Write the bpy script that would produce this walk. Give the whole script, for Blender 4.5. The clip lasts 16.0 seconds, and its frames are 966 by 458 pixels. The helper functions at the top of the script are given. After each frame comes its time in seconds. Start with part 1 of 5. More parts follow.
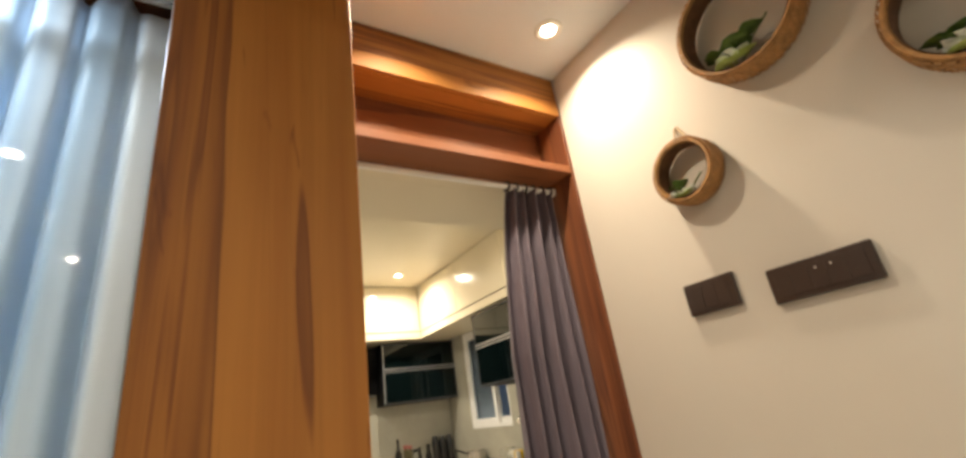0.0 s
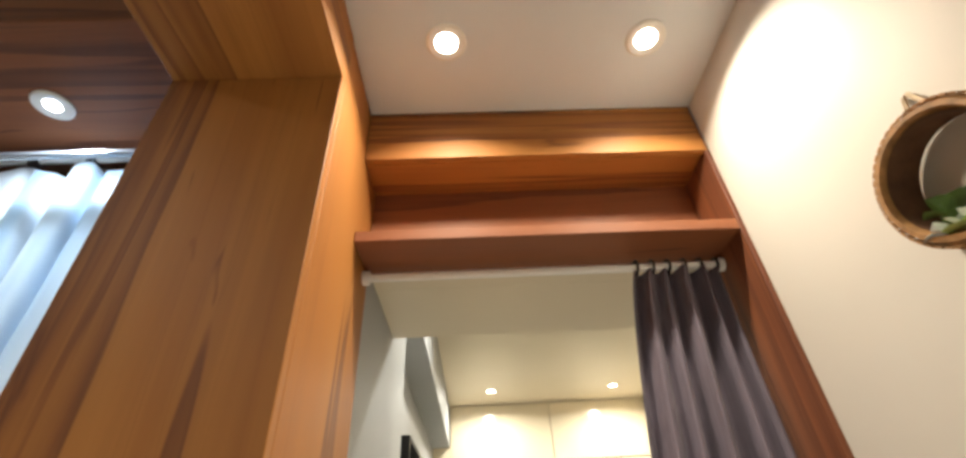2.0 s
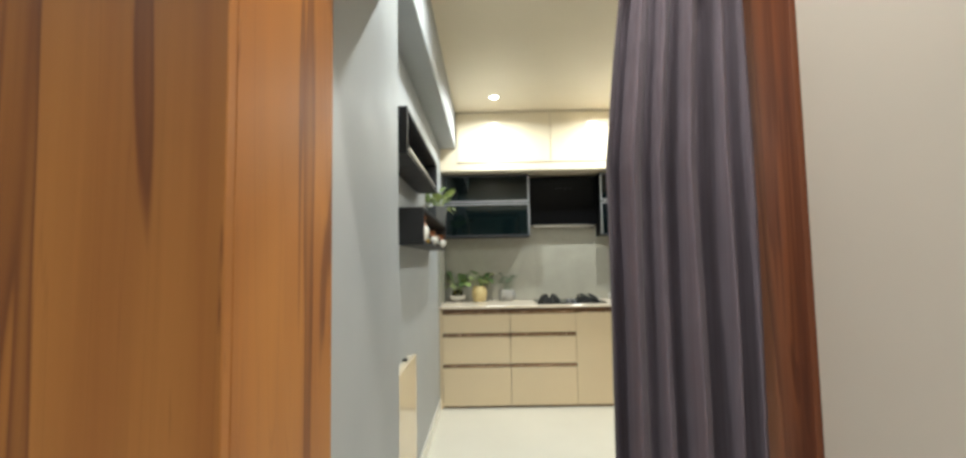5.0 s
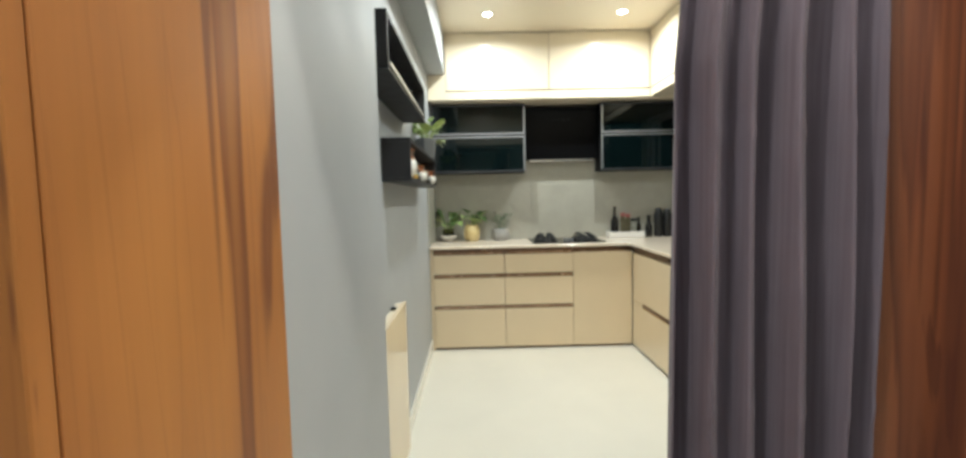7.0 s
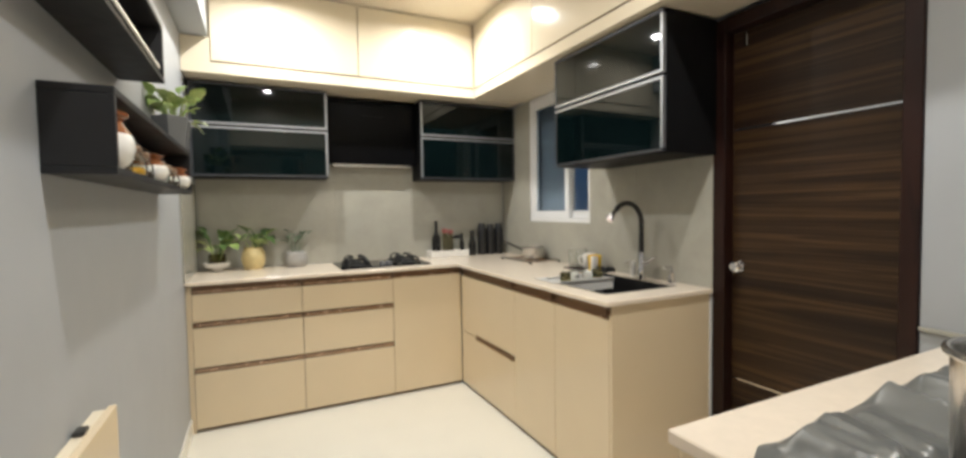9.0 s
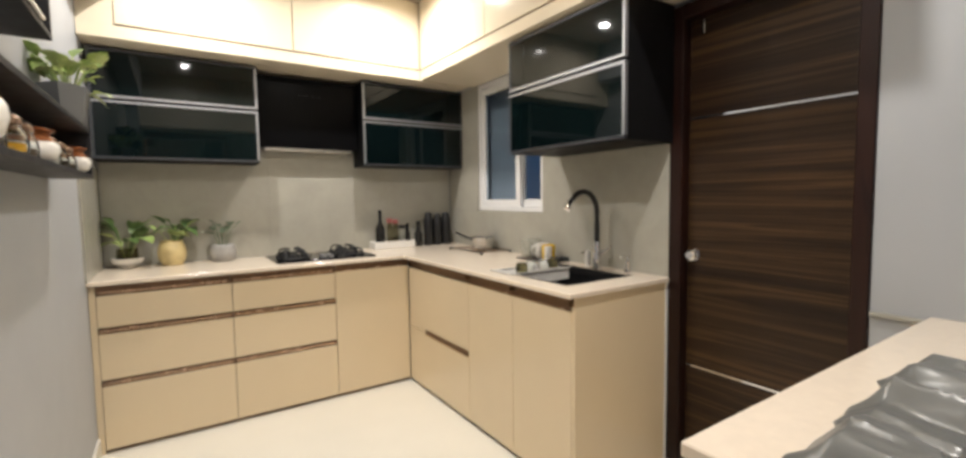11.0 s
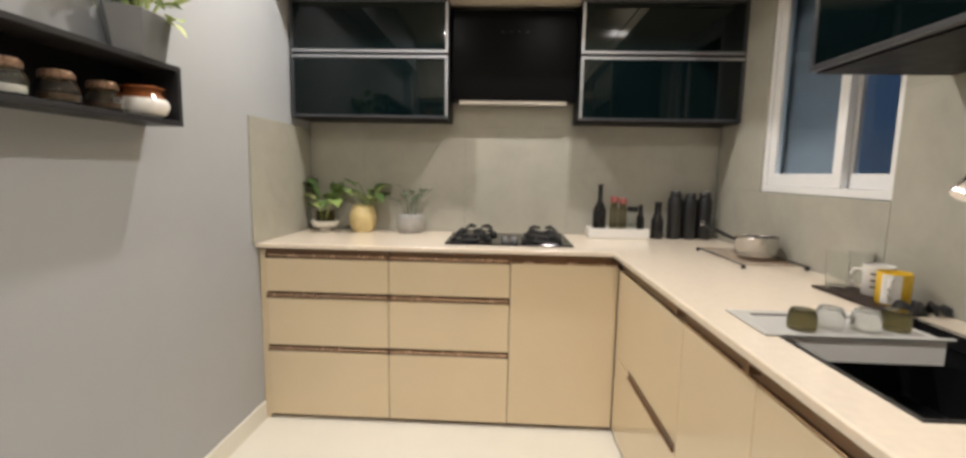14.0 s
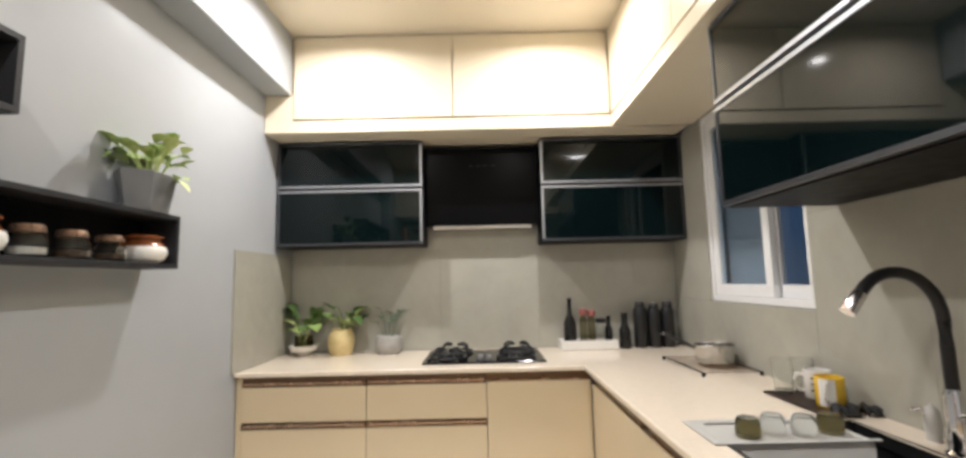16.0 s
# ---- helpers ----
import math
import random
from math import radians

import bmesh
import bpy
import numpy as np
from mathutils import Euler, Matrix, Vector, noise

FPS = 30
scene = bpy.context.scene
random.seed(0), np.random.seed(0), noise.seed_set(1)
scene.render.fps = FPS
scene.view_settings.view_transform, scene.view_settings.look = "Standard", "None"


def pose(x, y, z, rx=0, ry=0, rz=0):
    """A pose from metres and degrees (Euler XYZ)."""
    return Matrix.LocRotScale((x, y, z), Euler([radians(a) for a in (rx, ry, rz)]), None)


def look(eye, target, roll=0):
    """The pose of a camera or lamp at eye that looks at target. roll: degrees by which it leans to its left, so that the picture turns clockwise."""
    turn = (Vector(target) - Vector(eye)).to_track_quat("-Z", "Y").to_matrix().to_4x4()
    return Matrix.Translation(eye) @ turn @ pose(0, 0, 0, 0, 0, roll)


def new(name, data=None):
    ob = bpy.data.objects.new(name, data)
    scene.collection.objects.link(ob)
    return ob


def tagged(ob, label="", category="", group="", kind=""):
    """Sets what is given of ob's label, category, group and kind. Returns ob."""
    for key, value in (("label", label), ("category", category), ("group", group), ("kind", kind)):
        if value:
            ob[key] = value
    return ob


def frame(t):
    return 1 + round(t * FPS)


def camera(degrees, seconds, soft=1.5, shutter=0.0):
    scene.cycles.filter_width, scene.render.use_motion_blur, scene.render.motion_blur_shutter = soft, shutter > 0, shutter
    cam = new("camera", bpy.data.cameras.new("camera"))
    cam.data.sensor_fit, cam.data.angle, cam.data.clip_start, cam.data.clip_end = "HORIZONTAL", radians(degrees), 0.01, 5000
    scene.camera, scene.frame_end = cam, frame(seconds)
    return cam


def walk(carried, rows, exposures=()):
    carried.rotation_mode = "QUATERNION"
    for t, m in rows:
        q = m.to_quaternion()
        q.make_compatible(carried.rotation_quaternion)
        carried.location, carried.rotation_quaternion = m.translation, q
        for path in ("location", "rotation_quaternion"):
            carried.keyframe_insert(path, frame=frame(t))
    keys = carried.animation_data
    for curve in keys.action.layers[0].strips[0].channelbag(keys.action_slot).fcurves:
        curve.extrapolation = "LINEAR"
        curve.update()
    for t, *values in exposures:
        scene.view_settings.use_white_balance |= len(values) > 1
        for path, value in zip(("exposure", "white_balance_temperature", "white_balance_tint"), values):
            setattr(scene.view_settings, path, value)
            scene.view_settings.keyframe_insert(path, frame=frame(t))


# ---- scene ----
cam = camera(92.0, 16.0, soft=3.0)
PATH = [
    (0, (0.155, 0.088, 1.314), (1.185, 1.643, 2.037), -8.6),
    (0.5, (0.322, 0.254, 1.353), (1.064, 1.906, 2.202), -9.8),
    (1, (0.51, 0.361, 1.383), (0.849, 2.122, 2.268), -5.7),
    (1.5, (0.669, 0.376, 1.452), (0.709, 2.062, 2.526), -2.3),
    (2, (0.663, 0.323, 1.477), (0.734, 1.938, 2.654), -3.5),
    (2.2, (0.662, 0.31, 1.48), (0.776, 1.925, 2.654), -2.8),
    (2.5, (0.675, 0.299, 1.487), (0.811, 1.931, 2.635), -2.5),
    (3, (0.721, 0.318, 1.457), (0.843, 2.081, 2.394), -2.1),
    (3.5, (0.741, 0.348, 1.407), (0.844, 2.236, 2.057), -1.34),
    (4, (0.762, 0.352, 1.348), (0.836, 2.294, 1.822), -1.78),
    (4.3, (0.741, 0.375, 1.325), (0.786, 2.341, 1.689), -1.55),
    (4.5, (0.765, 0.376, 1.301), (0.805, 2.351, 1.611), -1.65),
    (5, (0.734, 0.359, 1.271), (0.719, 2.354, 1.41), -0.97),
    (5.2, (0.743, 0.365, 1.269), (0.711, 2.362, 1.374), -2.06),
    (7.3, (0.699, 0.698, 1.28), (0.737, 2.692, 1.137), -1.38),
    (7.5, (0.699, 0.752, 1.275), (0.749, 2.746, 1.131), -1.68),
    (8, (0.700, 0.985, 1.257), (0.827, 2.974, 1.096), -0.7),
    (8.2, (0.706, 1.095, 1.266), (0.906, 3.079, 1.118), -0.4),
    (8.5, (0.707, 1.238, 1.269), (1.056, 3.202, 1.126), -0.7),
    (9, (0.691, 1.397, 1.273), (1.559, 3.197, 1.186), -0.9),
    (9.2, (0.683, 1.432, 1.266), (1.704, 3.15, 1.194), -0.8),
    (10.2, (0.69, 1.515, 1.268), (2.053, 2.976, 1.177), -0.8),
    (11.3, (0.676, 1.578, 1.27), (1.598, 3.346, 1.094), -0.9),
    (11.5, (0.717, 1.607, 1.269), (1.516, 3.429, 1.063), -1.0),
    (12, (0.878, 1.844, 1.242), (1.371, 3.765, 0.983), -0.9),
    (12.5, (1, 2.073, 1.239), (1.329, 4.031, 1), -1.9),
    (13, (1.121, 2.312, 1.239), (1.467, 4.259, 0.94), -0.2),
    (13.5, (1.288, 2.374, 1.242), (1.394, 4.359, 1.022), 0.8),
    (14, (1.466, 2.358, 1.228), (1.378, 4.342, 0.989), 1.1),
    (14.5, (1.496, 2.287, 1.194), (1.462, 4.271, 0.942), 0.5),
    (15, (1.478, 2.234, 1.205), (1.433, 4.225, 1.017), -0.3),
    (15.5, (1.507, 2.21, 1.245), (1.458, 4.209, 1.257), -1.3),
    (16, (1.499, 2.203, 1.292), (1.502, 4.191, 1.512), -1.3),
]
walk(cam, [(t, look(eye, target, roll)) for t, eye, target, roll in PATH],
     [(0, 0.14, 6950, 8), (0.5, 0.12, 7450, 10), (1, 0.12, 7600, 14), (1.5, 0.05, 6900, 9), (2, 0.0, 6200, 6), (2.5, 0.04, 6050, 3), (3.5, 0.03, 5800, 2), (4.5, 0.02, 5600, 2), (5, 0.13, 5450, 2),
      (7.5, 0.17, 5400, 2), (8, 0.24, 5450, 2), (8.5, 0.16, 5550, 3), (9, 0.13, 5700, 9), (11.5, 0.15, 5900, 13), (14.5, 0.12, 5850, 13), (16, 0.20, 5650, 13)])

# ---- light ----
world = bpy.data.worlds.new("night")
scene.world = world
world.use_nodes = True
world.node_tree.nodes["Background"].inputs[0].default_value = (0.10, 0.22, 0.42, 1)
world.node_tree.nodes["Background"].inputs[1].default_value = 0.12

KITCHEN_LAMPS = [(0.82, 4.295), (1.855, 4.295), (0.84, 2.32), (1.86, 2.32)]
# The pair at y -0.7 is unseen, added as fill from behind.
LIVING_LAMPS = [(0.632, 0.94), (1.098, 0.94), (0.632, -0.7), (1.098, -0.7)]
# Unseen hall lamps, added as fill for the column front and pale curtain.
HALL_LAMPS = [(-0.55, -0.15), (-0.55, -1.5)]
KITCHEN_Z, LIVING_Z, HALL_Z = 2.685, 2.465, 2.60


def downlight_lamp(x, y, z, power, colour, spread=163, size=0.07):
    data = bpy.data.lights.new("downlight_lamp", "AREA")
    data.shape, data.size, data.energy, data.color, data.spread = "DISK", size, power, colour, radians(spread)
    ob = new("downlight_lamp", data)
    ob.matrix_world = pose(x, y, z - 0.012)
    return ob


for lx, ly in KITCHEN_LAMPS:
    downlight_lamp(lx, ly, KITCHEN_Z, 14.8 if ly > 4 else 13.4, (1.0, 0.91, 0.77))
for lx, ly in LIVING_LAMPS:
    downlight_lamp(lx, ly, LIVING_Z, 5.7, (1.0, 0.84, 0.64), 136 if ly > 0 else 140, 0.056)
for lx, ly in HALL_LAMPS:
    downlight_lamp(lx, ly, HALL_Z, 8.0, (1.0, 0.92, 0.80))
downlight_lamp(-0.37, 1.10, 2.48, 3.0, (0.80, 0.90, 1.0), 160, 0.044)

# ---- materials ----


def material(name, rough=0.5, metal=0.0, spec=0.5):
    m = bpy.data.materials.new(name)
    m.use_nodes = True
    b = m.node_tree.nodes["Principled BSDF"]
    b.inputs["Roughness"].default_value = rough
    b.inputs["Metallic"].default_value = metal
    b.inputs["Specular IOR Level"].default_value = spec
    return m, m.node_tree, b


def coords(nt, scale):
    tc = nt.nodes.new("ShaderNodeTexCoord")
    mp = nt.nodes.new("ShaderNodeMapping")
    mp.inputs["Scale"].default_value = scale
    nt.links.new(tc.outputs["Object"], mp.inputs["Vector"])
    return mp.outputs["Vector"]


def noise_node(nt, vec, scale, detail=4.0, rough=0.55, distort=0.0):
    n = nt.nodes.new("ShaderNodeTexNoise")
    n.inputs["Scale"].default_value = scale
    n.inputs["Detail"].default_value = detail
    n.inputs["Roughness"].default_value = rough
    n.inputs["Distortion"].default_value = distort
    nt.links.new(vec, n.inputs["Vector"])
    return n.outputs["Fac"]


def ramp(nt, fac, stops):
    r = nt.nodes.new("ShaderNodeValToRGB")
    while len(r.color_ramp.elements) < len(stops):
        r.color_ramp.elements.new(0.5)
    for e, (p, c) in zip(r.color_ramp.elements, stops):
        e.position, e.color = p, (*c, 1)
    nt.links.new(fac, r.inputs["Fac"])
    return r.outputs["Color"]


def mix(nt, fac, a, b, mode="MIX"):
    n = nt.nodes.new("ShaderNodeMix")
    n.data_type, n.blend_type = "RGBA", mode
    if isinstance(fac, float):
        n.inputs[0].default_value = fac
    else:
        nt.links.new(fac, n.inputs[0])
    for sock, v in ((n.inputs[6], a), (n.inputs[7], b)):
        if isinstance(v, tuple):
            sock.default_value = (*v, 1)
        else:
            nt.links.new(v, sock)
    return n.outputs[2]


def bump(nt, bsdf, fac, strength, distance=0.002):
    n = nt.nodes.new("ShaderNodeBump")
    n.inputs["Strength"].default_value, n.inputs["Distance"].default_value = strength, distance
    nt.links.new(fac, n.inputs["Height"])
    nt.links.new(n.outputs["Normal"], bsdf.inputs["Normal"])


def rough_map(nt, bsdf, fac, lo, hi):
    n = nt.nodes.new("ShaderNodeMapRange")
    n.inputs["To Min"].default_value, n.inputs["To Max"].default_value = lo, hi
    nt.links.new(fac, n.inputs["Value"])
    nt.links.new(n.outputs["Result"], bsdf.inputs["Roughness"])


def plain(name, colour, rough=0.5, metal=0.0, vary=0.08, scale=6.0, grain=0.0, grain_scale=300.0, spec=0.5):
    """Paint, laminate, metal or ceramic: one colour with mild mottling, uneven gloss and an optional fine relief."""
    m, nt, b = material(name, rough, metal, spec)
    v = coords(nt, (1, 1, 1))
    n1 = noise_node(nt, v, scale, 5)
    lo, hi = tuple(c * (1 - vary) for c in colour), tuple(min(1, c * (1 + vary)) for c in colour)
    nt.links.new(ramp(nt, n1, [(0.3, lo), (0.7, hi)]), b.inputs["Base Color"])
    rough_map(nt, b, noise_node(nt, v, scale * 3.1, 3), max(0.02, rough * 0.8), min(1, rough * 1.2))
    if grain:
        bump(nt, b, noise_node(nt, v, grain_scale, 3), grain, 0.001)
    return m


def wood(name, axis, light, mid, dark, rough=0.50, width=1.0):
    """Laminate with grain along one axis: broad uneven bands, dark heart streaks and fine pores."""
    m, nt, b = material(name, rough, 0.0, 0.3)

    def along(across, length):
        s = [across * width] * 3
        s[axis] = length
        return coords(nt, tuple(s))
    broad = noise_node(nt, along(4.4, 0.34), 1.0, 3, 0.45, 0.6)
    base = ramp(nt, broad, [(0.34, mid), (0.43, light), (0.53, mid), (0.62, light)])
    blush = noise_node(nt, along(3.1, 0.55), 1.0, 2, 0.4, 0.5)
    red = tuple(0.5 * m_ + 0.5 * d_ for m_, d_ in zip(mid, dark))
    base = mix(nt, ramp(nt, blush, [(0.47, (0, 0, 0)), (0.64, (0.30, 0.30, 0.30))]), base, red)
    heart = noise_node(nt, along(5.6, 0.24), 1.0, 4, 0.55, 0.40)
    streak = ramp(nt, heart, [(0.505, (0, 0, 0)), (0.518, (0.72, 0.72, 0.72)), (0.545, (0.40, 0.40, 0.40)), (0.590, (0.12, 0.12, 0.12)),
                              (0.608, (0.68, 0.68, 0.68)), (0.640, (0.34, 0.34, 0.34)), (0.700, (0.08, 0.08, 0.08))])
    base = mix(nt, streak, base, dark)
    vein = noise_node(nt, along(19.0, 0.55), 1.0, 3, 0.55, 0.9)
    base = mix(nt, ramp(nt, vein, [(0.485, (0, 0, 0)), (0.500, (0.14, 0.14, 0.14)), (0.515, (0, 0, 0))]), base, dark)
    knot = noise_node(nt, along(28.0, 3.0), 1.0, 3, 0.5, 0.7)
    base = mix(nt, ramp(nt, knot, [(0.66, (0, 0, 0)), (0.71, (0.6, 0.6, 0.6))]), base, dark)
    fine = noise_node(nt, along(90.0 / width, 2.0), 1.0, 4, 0.6)
    base = mix(nt, 0.2, base, ramp(nt, fine, [(0.35, (0.62, 0.58, 0.52)), (0.65, (1, 1, 1))]), "MULTIPLY")
    nt.links.new(base, b.inputs["Base Color"])
    bump(nt, b, fine, 0.08, 0.001)
    rough_map(nt, b, fine, rough * 0.85, rough * 1.25)
    return m


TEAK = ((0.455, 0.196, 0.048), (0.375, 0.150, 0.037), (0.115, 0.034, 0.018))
# Teak again with shade put into the colour, for niche, jamb and soffit.
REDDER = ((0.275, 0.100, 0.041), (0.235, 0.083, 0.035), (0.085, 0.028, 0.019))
M_WOOD_V = wood("teak_laminate_upright", 2, *TEAK)
M_WOOD_SIDE = wood("teak_laminate_column_side", 2, *TEAK, width=0.5)
M_WOOD_X = wood("teak_laminate_level", 0, *TEAK)
M_WOOD_Y = wood("teak_laminate_deep", 1, *TEAK)
M_WOOD_NICHE = wood("shaded_teak_laminate_level", 0, *REDDER)
M_WOOD_JAMB = wood("shaded_teak_laminate_upright", 2, *REDDER)
M_ZEBRA = wood("dark_zebrano_laminate", 1, (0.074, 0.040, 0.016), (0.024, 0.0125, 0.0070), (0.012, 0.006, 0.004), 0.36, 4.0)
M_DOORFRAME = wood("dark_wenge_wood", 2, (0.026, 0.009, 0.006), (0.016, 0.006, 0.004), (0.009, 0.003, 0.003), 0.38)
M_WALL_GREY = plain("grey_wall_paint", (0.408, 0.424, 0.442), 0.55, vary=0.045, scale=1.6, grain=0.10, grain_scale=160)
M_WALL_CREAM = plain("warm_white_wall_paint", (0.645, 0.612, 0.562), 0.6, vary=0.03, scale=1.5, grain=0.10, grain_scale=160)
M_CEIL_LIVING = plain("white_ceiling_paint", (0.67, 0.70, 0.73), 0.6, vary=0.03, scale=1.2)
M_CEIL = plain("cream_ceiling_paint", (0.74, 0.66, 0.52), 0.35, vary=0.03, scale=1.2)
M_FLOOR = plain("ivory_vitrified_tile", (0.80, 0.77, 0.68), 0.16, vary=0.03, scale=2.0)


def cement_tile(name, colour):
    """Glazed tile with clouded cement-like mottling and faint trowel sweeps."""
    m, nt, b = material(name, 0.16)
    v = coords(nt, (1, 1, 1))
    cloud = ramp(nt, noise_node(nt, v, 3.2, 6, 0.62, 0.5), [(0.30, tuple(0.91 * c for c in colour)), (0.52, colour), (0.72, tuple(1.07 * c for c in colour))])
    sweep = noise_node(nt, v, 11.0, 6, 0.68, 0.8)
    base = mix(nt, 0.22, cloud, ramp(nt, sweep, [(0.35, (0.80, 0.79, 0.76)), (0.62, (1, 1, 1))]), "MULTIPLY")
    nt.links.new(base, b.inputs["Base Color"])
    rough_map(nt, b, sweep, 0.12, 0.24)
    return m


M_SPLASH = cement_tile("grey_glazed_tile", (0.420, 0.408, 0.348))
M_CAB = plain("beige_gloss_laminate", (0.76, 0.63, 0.43), 0.16, vary=0.025, scale=2.0)
M_LOFT = plain("cream_gloss_laminate", (0.82, 0.73, 0.56), 0.14, vary=0.02, scale=2.0)
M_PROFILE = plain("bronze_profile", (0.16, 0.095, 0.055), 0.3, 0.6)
M_HANDLE = plain("champagne_metal", (0.56, 0.39, 0.27), 0.26, 0.75)
M_SLAB = plain("cream_quartz", (0.80, 0.70, 0.57), 0.16, vary=0.03, scale=40)
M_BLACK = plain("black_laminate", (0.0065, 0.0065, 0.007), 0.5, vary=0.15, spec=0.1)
M_HOOD = plain("black_satin_hood_glass", (0.0035, 0.0035, 0.004), 0.22, vary=0.1, spec=0.06)
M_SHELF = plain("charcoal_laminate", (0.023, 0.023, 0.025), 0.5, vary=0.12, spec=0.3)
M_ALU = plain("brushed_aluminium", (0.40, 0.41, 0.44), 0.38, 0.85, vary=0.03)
# Aluminium with frame shade in its colour; the hood keys use it too.
M_ANOD = plain("dim_aluminium_frame_and_key", (0.085, 0.088, 0.098), 0.36, 0.7, vary=0.04)
M_STEEL = plain("stainless_steel", (0.60, 0.58, 0.55), 0.24, 1.0, vary=0.06, scale=20)
M_CHROME = plain("chrome", (0.80, 0.80, 0.82), 0.08, 1.0, vary=0.02)
M_UPVC = plain("white_upvc", (0.82, 0.82, 0.82), 0.3, vary=0.02)
M_WHITE = plain("white_ceramic", (0.82, 0.80, 0.76), 0.2, vary=0.03)
M_BROWN_GLAZE = plain("brown_glaze", (0.22, 0.075, 0.025), 0.15, vary=0.15, scale=25)
M_CREAM_POT = plain("pale_yellow_stoneware", (0.62, 0.50, 0.24), 0.4, vary=0.1, scale=30)
M_GREY_POT = plain("grey_plastic", (0.16, 0.165, 0.17), 0.5, vary=0.06)
M_CEMENT = plain("grey_cement", (0.36, 0.35, 0.33), 0.7, vary=0.1, scale=30, grain=0.3)
M_SOIL = plain("dark_soil", (0.035, 0.024, 0.016), 0.95, vary=0.4, scale=80, grain=0.6)
M_SINK = plain("black_granite_composite", (0.013, 0.013, 0.014), 0.35, vary=0.2, scale=120)
M_RUBBER = plain("black_silicone", (0.009, 0.009, 0.010), 0.38, vary=0.1)
M_IRON = plain("black_cast_iron", (0.018, 0.018, 0.019), 0.45, vary=0.2, scale=60, grain=0.3)
M_HOB = plain("black_tempered_glass", (0.005, 0.005, 0.006), 0.08, vary=0.05, spec=0.14)
M_WICKER = plain("woven_cane", (0.36, 0.185, 0.065), 0.6, vary=0.35, scale=60, grain=0.5, grain_scale=220)
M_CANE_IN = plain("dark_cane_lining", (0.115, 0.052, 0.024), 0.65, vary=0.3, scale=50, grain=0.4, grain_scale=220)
M_SWITCH = plain("dark_brown_switch_plate", (0.046, 0.031, 0.027), 0.36, vary=0.06)
M_YELLOW = plain("yellow_glaze", (0.80, 0.52, 0.03), 0.2, vary=0.05)
M_RED = plain("red_plastic", (0.36, 0.12, 0.11), 0.35)
M_FOIL = plain("silver_grey_sheet", (0.155, 0.158, 0.150), 0.30, 0.15, vary=0.15, scale=9)
M_ROPE = plain("pale_jute_cord", (0.50, 0.40, 0.27), 0.9, vary=0.2, scale=90)
M_WOODLID = plain("copper_brown_lid", (0.32, 0.21, 0.14), 0.28, 0.5, vary=0.15, scale=40)
M_TURMERIC = plain("yellow_spice", (0.75, 0.42, 0.02), 0.9, vary=0.2, scale=120)
M_SEED = plain("dark_spice", (0.09, 0.055, 0.03), 0.9, vary=0.5, scale=200)
M_SALT = plain("white_salt", (0.72, 0.70, 0.66), 0.9, vary=0.1, scale=200)



def dark_glass():
    m, nt, b = material("tinted_black_glass", 0.04, 0.0, 0.29)
    v = coords(nt, (1, 1, 1))
    nt.links.new(ramp(nt, noise_node(nt, v, 2.0, 2), [(0.3, (0.002, 0.0050, 0.0055)), (0.7, (0.003, 0.0075, 0.0080))]), b.inputs["Base Color"])
    return m


def clear_glass(name, tint=(0.95, 0.97, 0.96), rough=0.02):
    m, nt, b = material(name, rough)
    b.inputs["Base Color"].default_value = (*tint, 1)
    b.inputs["Transmission Weight"].default_value = 1.0
    b.inputs["IOR"].default_value = 1.3
    return m


def leaf_material(name, dark, light):
    m, nt, b = material(name, 0.4)
    info = nt.nodes.new("ShaderNodeNewGeometry")
    v = coords(nt, (1, 1, 1))
    n = noise_node(nt, v, 60, 3)
    a = ramp(nt, info.outputs["Random Per Island"], [(0.0, dark), (1.0, light)])
    nt.links.new(mix(nt, 0.35, a, ramp(nt, n, [(0.35, dark), (0.7, light)])), b.inputs["Base Color"])
    b.inputs["Subsurface Weight"].default_value = 0.0
    return m


def cloth(name, colour, fine=420, rough=0.9, sheen=0.2, through_light=0.0):
    m, nt, b = material(name, rough, spec=0.2)
    v = coords(nt, (1, 1, 1))
    vs = coords(nt, (150, 150, 3))
    n1, n2 = noise_node(nt, v, 3, 4), noise_node(nt, vs, 1, 3)
    c = ramp(nt, n1, [(0.3, tuple(x * 0.85 for x in colour)), (0.7, tuple(min(1, x * 1.12) for x in colour))])
    c = mix(nt, 0.55, c, ramp(nt, n2, [(0.35, (0.58, 0.58, 0.58)), (0.65, (1, 1, 1))]), "MULTIPLY")
    nt.links.new(c, b.inputs["Base Color"])
    b.inputs["Sheen Weight"].default_value = sheen
    bump(nt, b, noise_node(nt, v, fine, 2), 0.15, 0.001)
    return m


M_DARKGLASS = dark_glass()
M_GLASS = clear_glass("clear_glass")
M_HAZE = clear_glass("water-marked_glass", (0.94, 0.95, 0.93), 0.06)
M_HAZE.node_tree.nodes["Principled BSDF"].inputs["Transmission Weight"].default_value = 0.94
M_PANE = clear_glass("window_glass", (0.75, 0.85, 0.95))
M_MESH = plain("grey_insect_mesh", (0.16, 0.175, 0.19), 0.7, vary=0.08, scale=3)
M_AMBERGLASS = clear_glass("smoky_green_glass", (0.45, 0.42, 0.28))
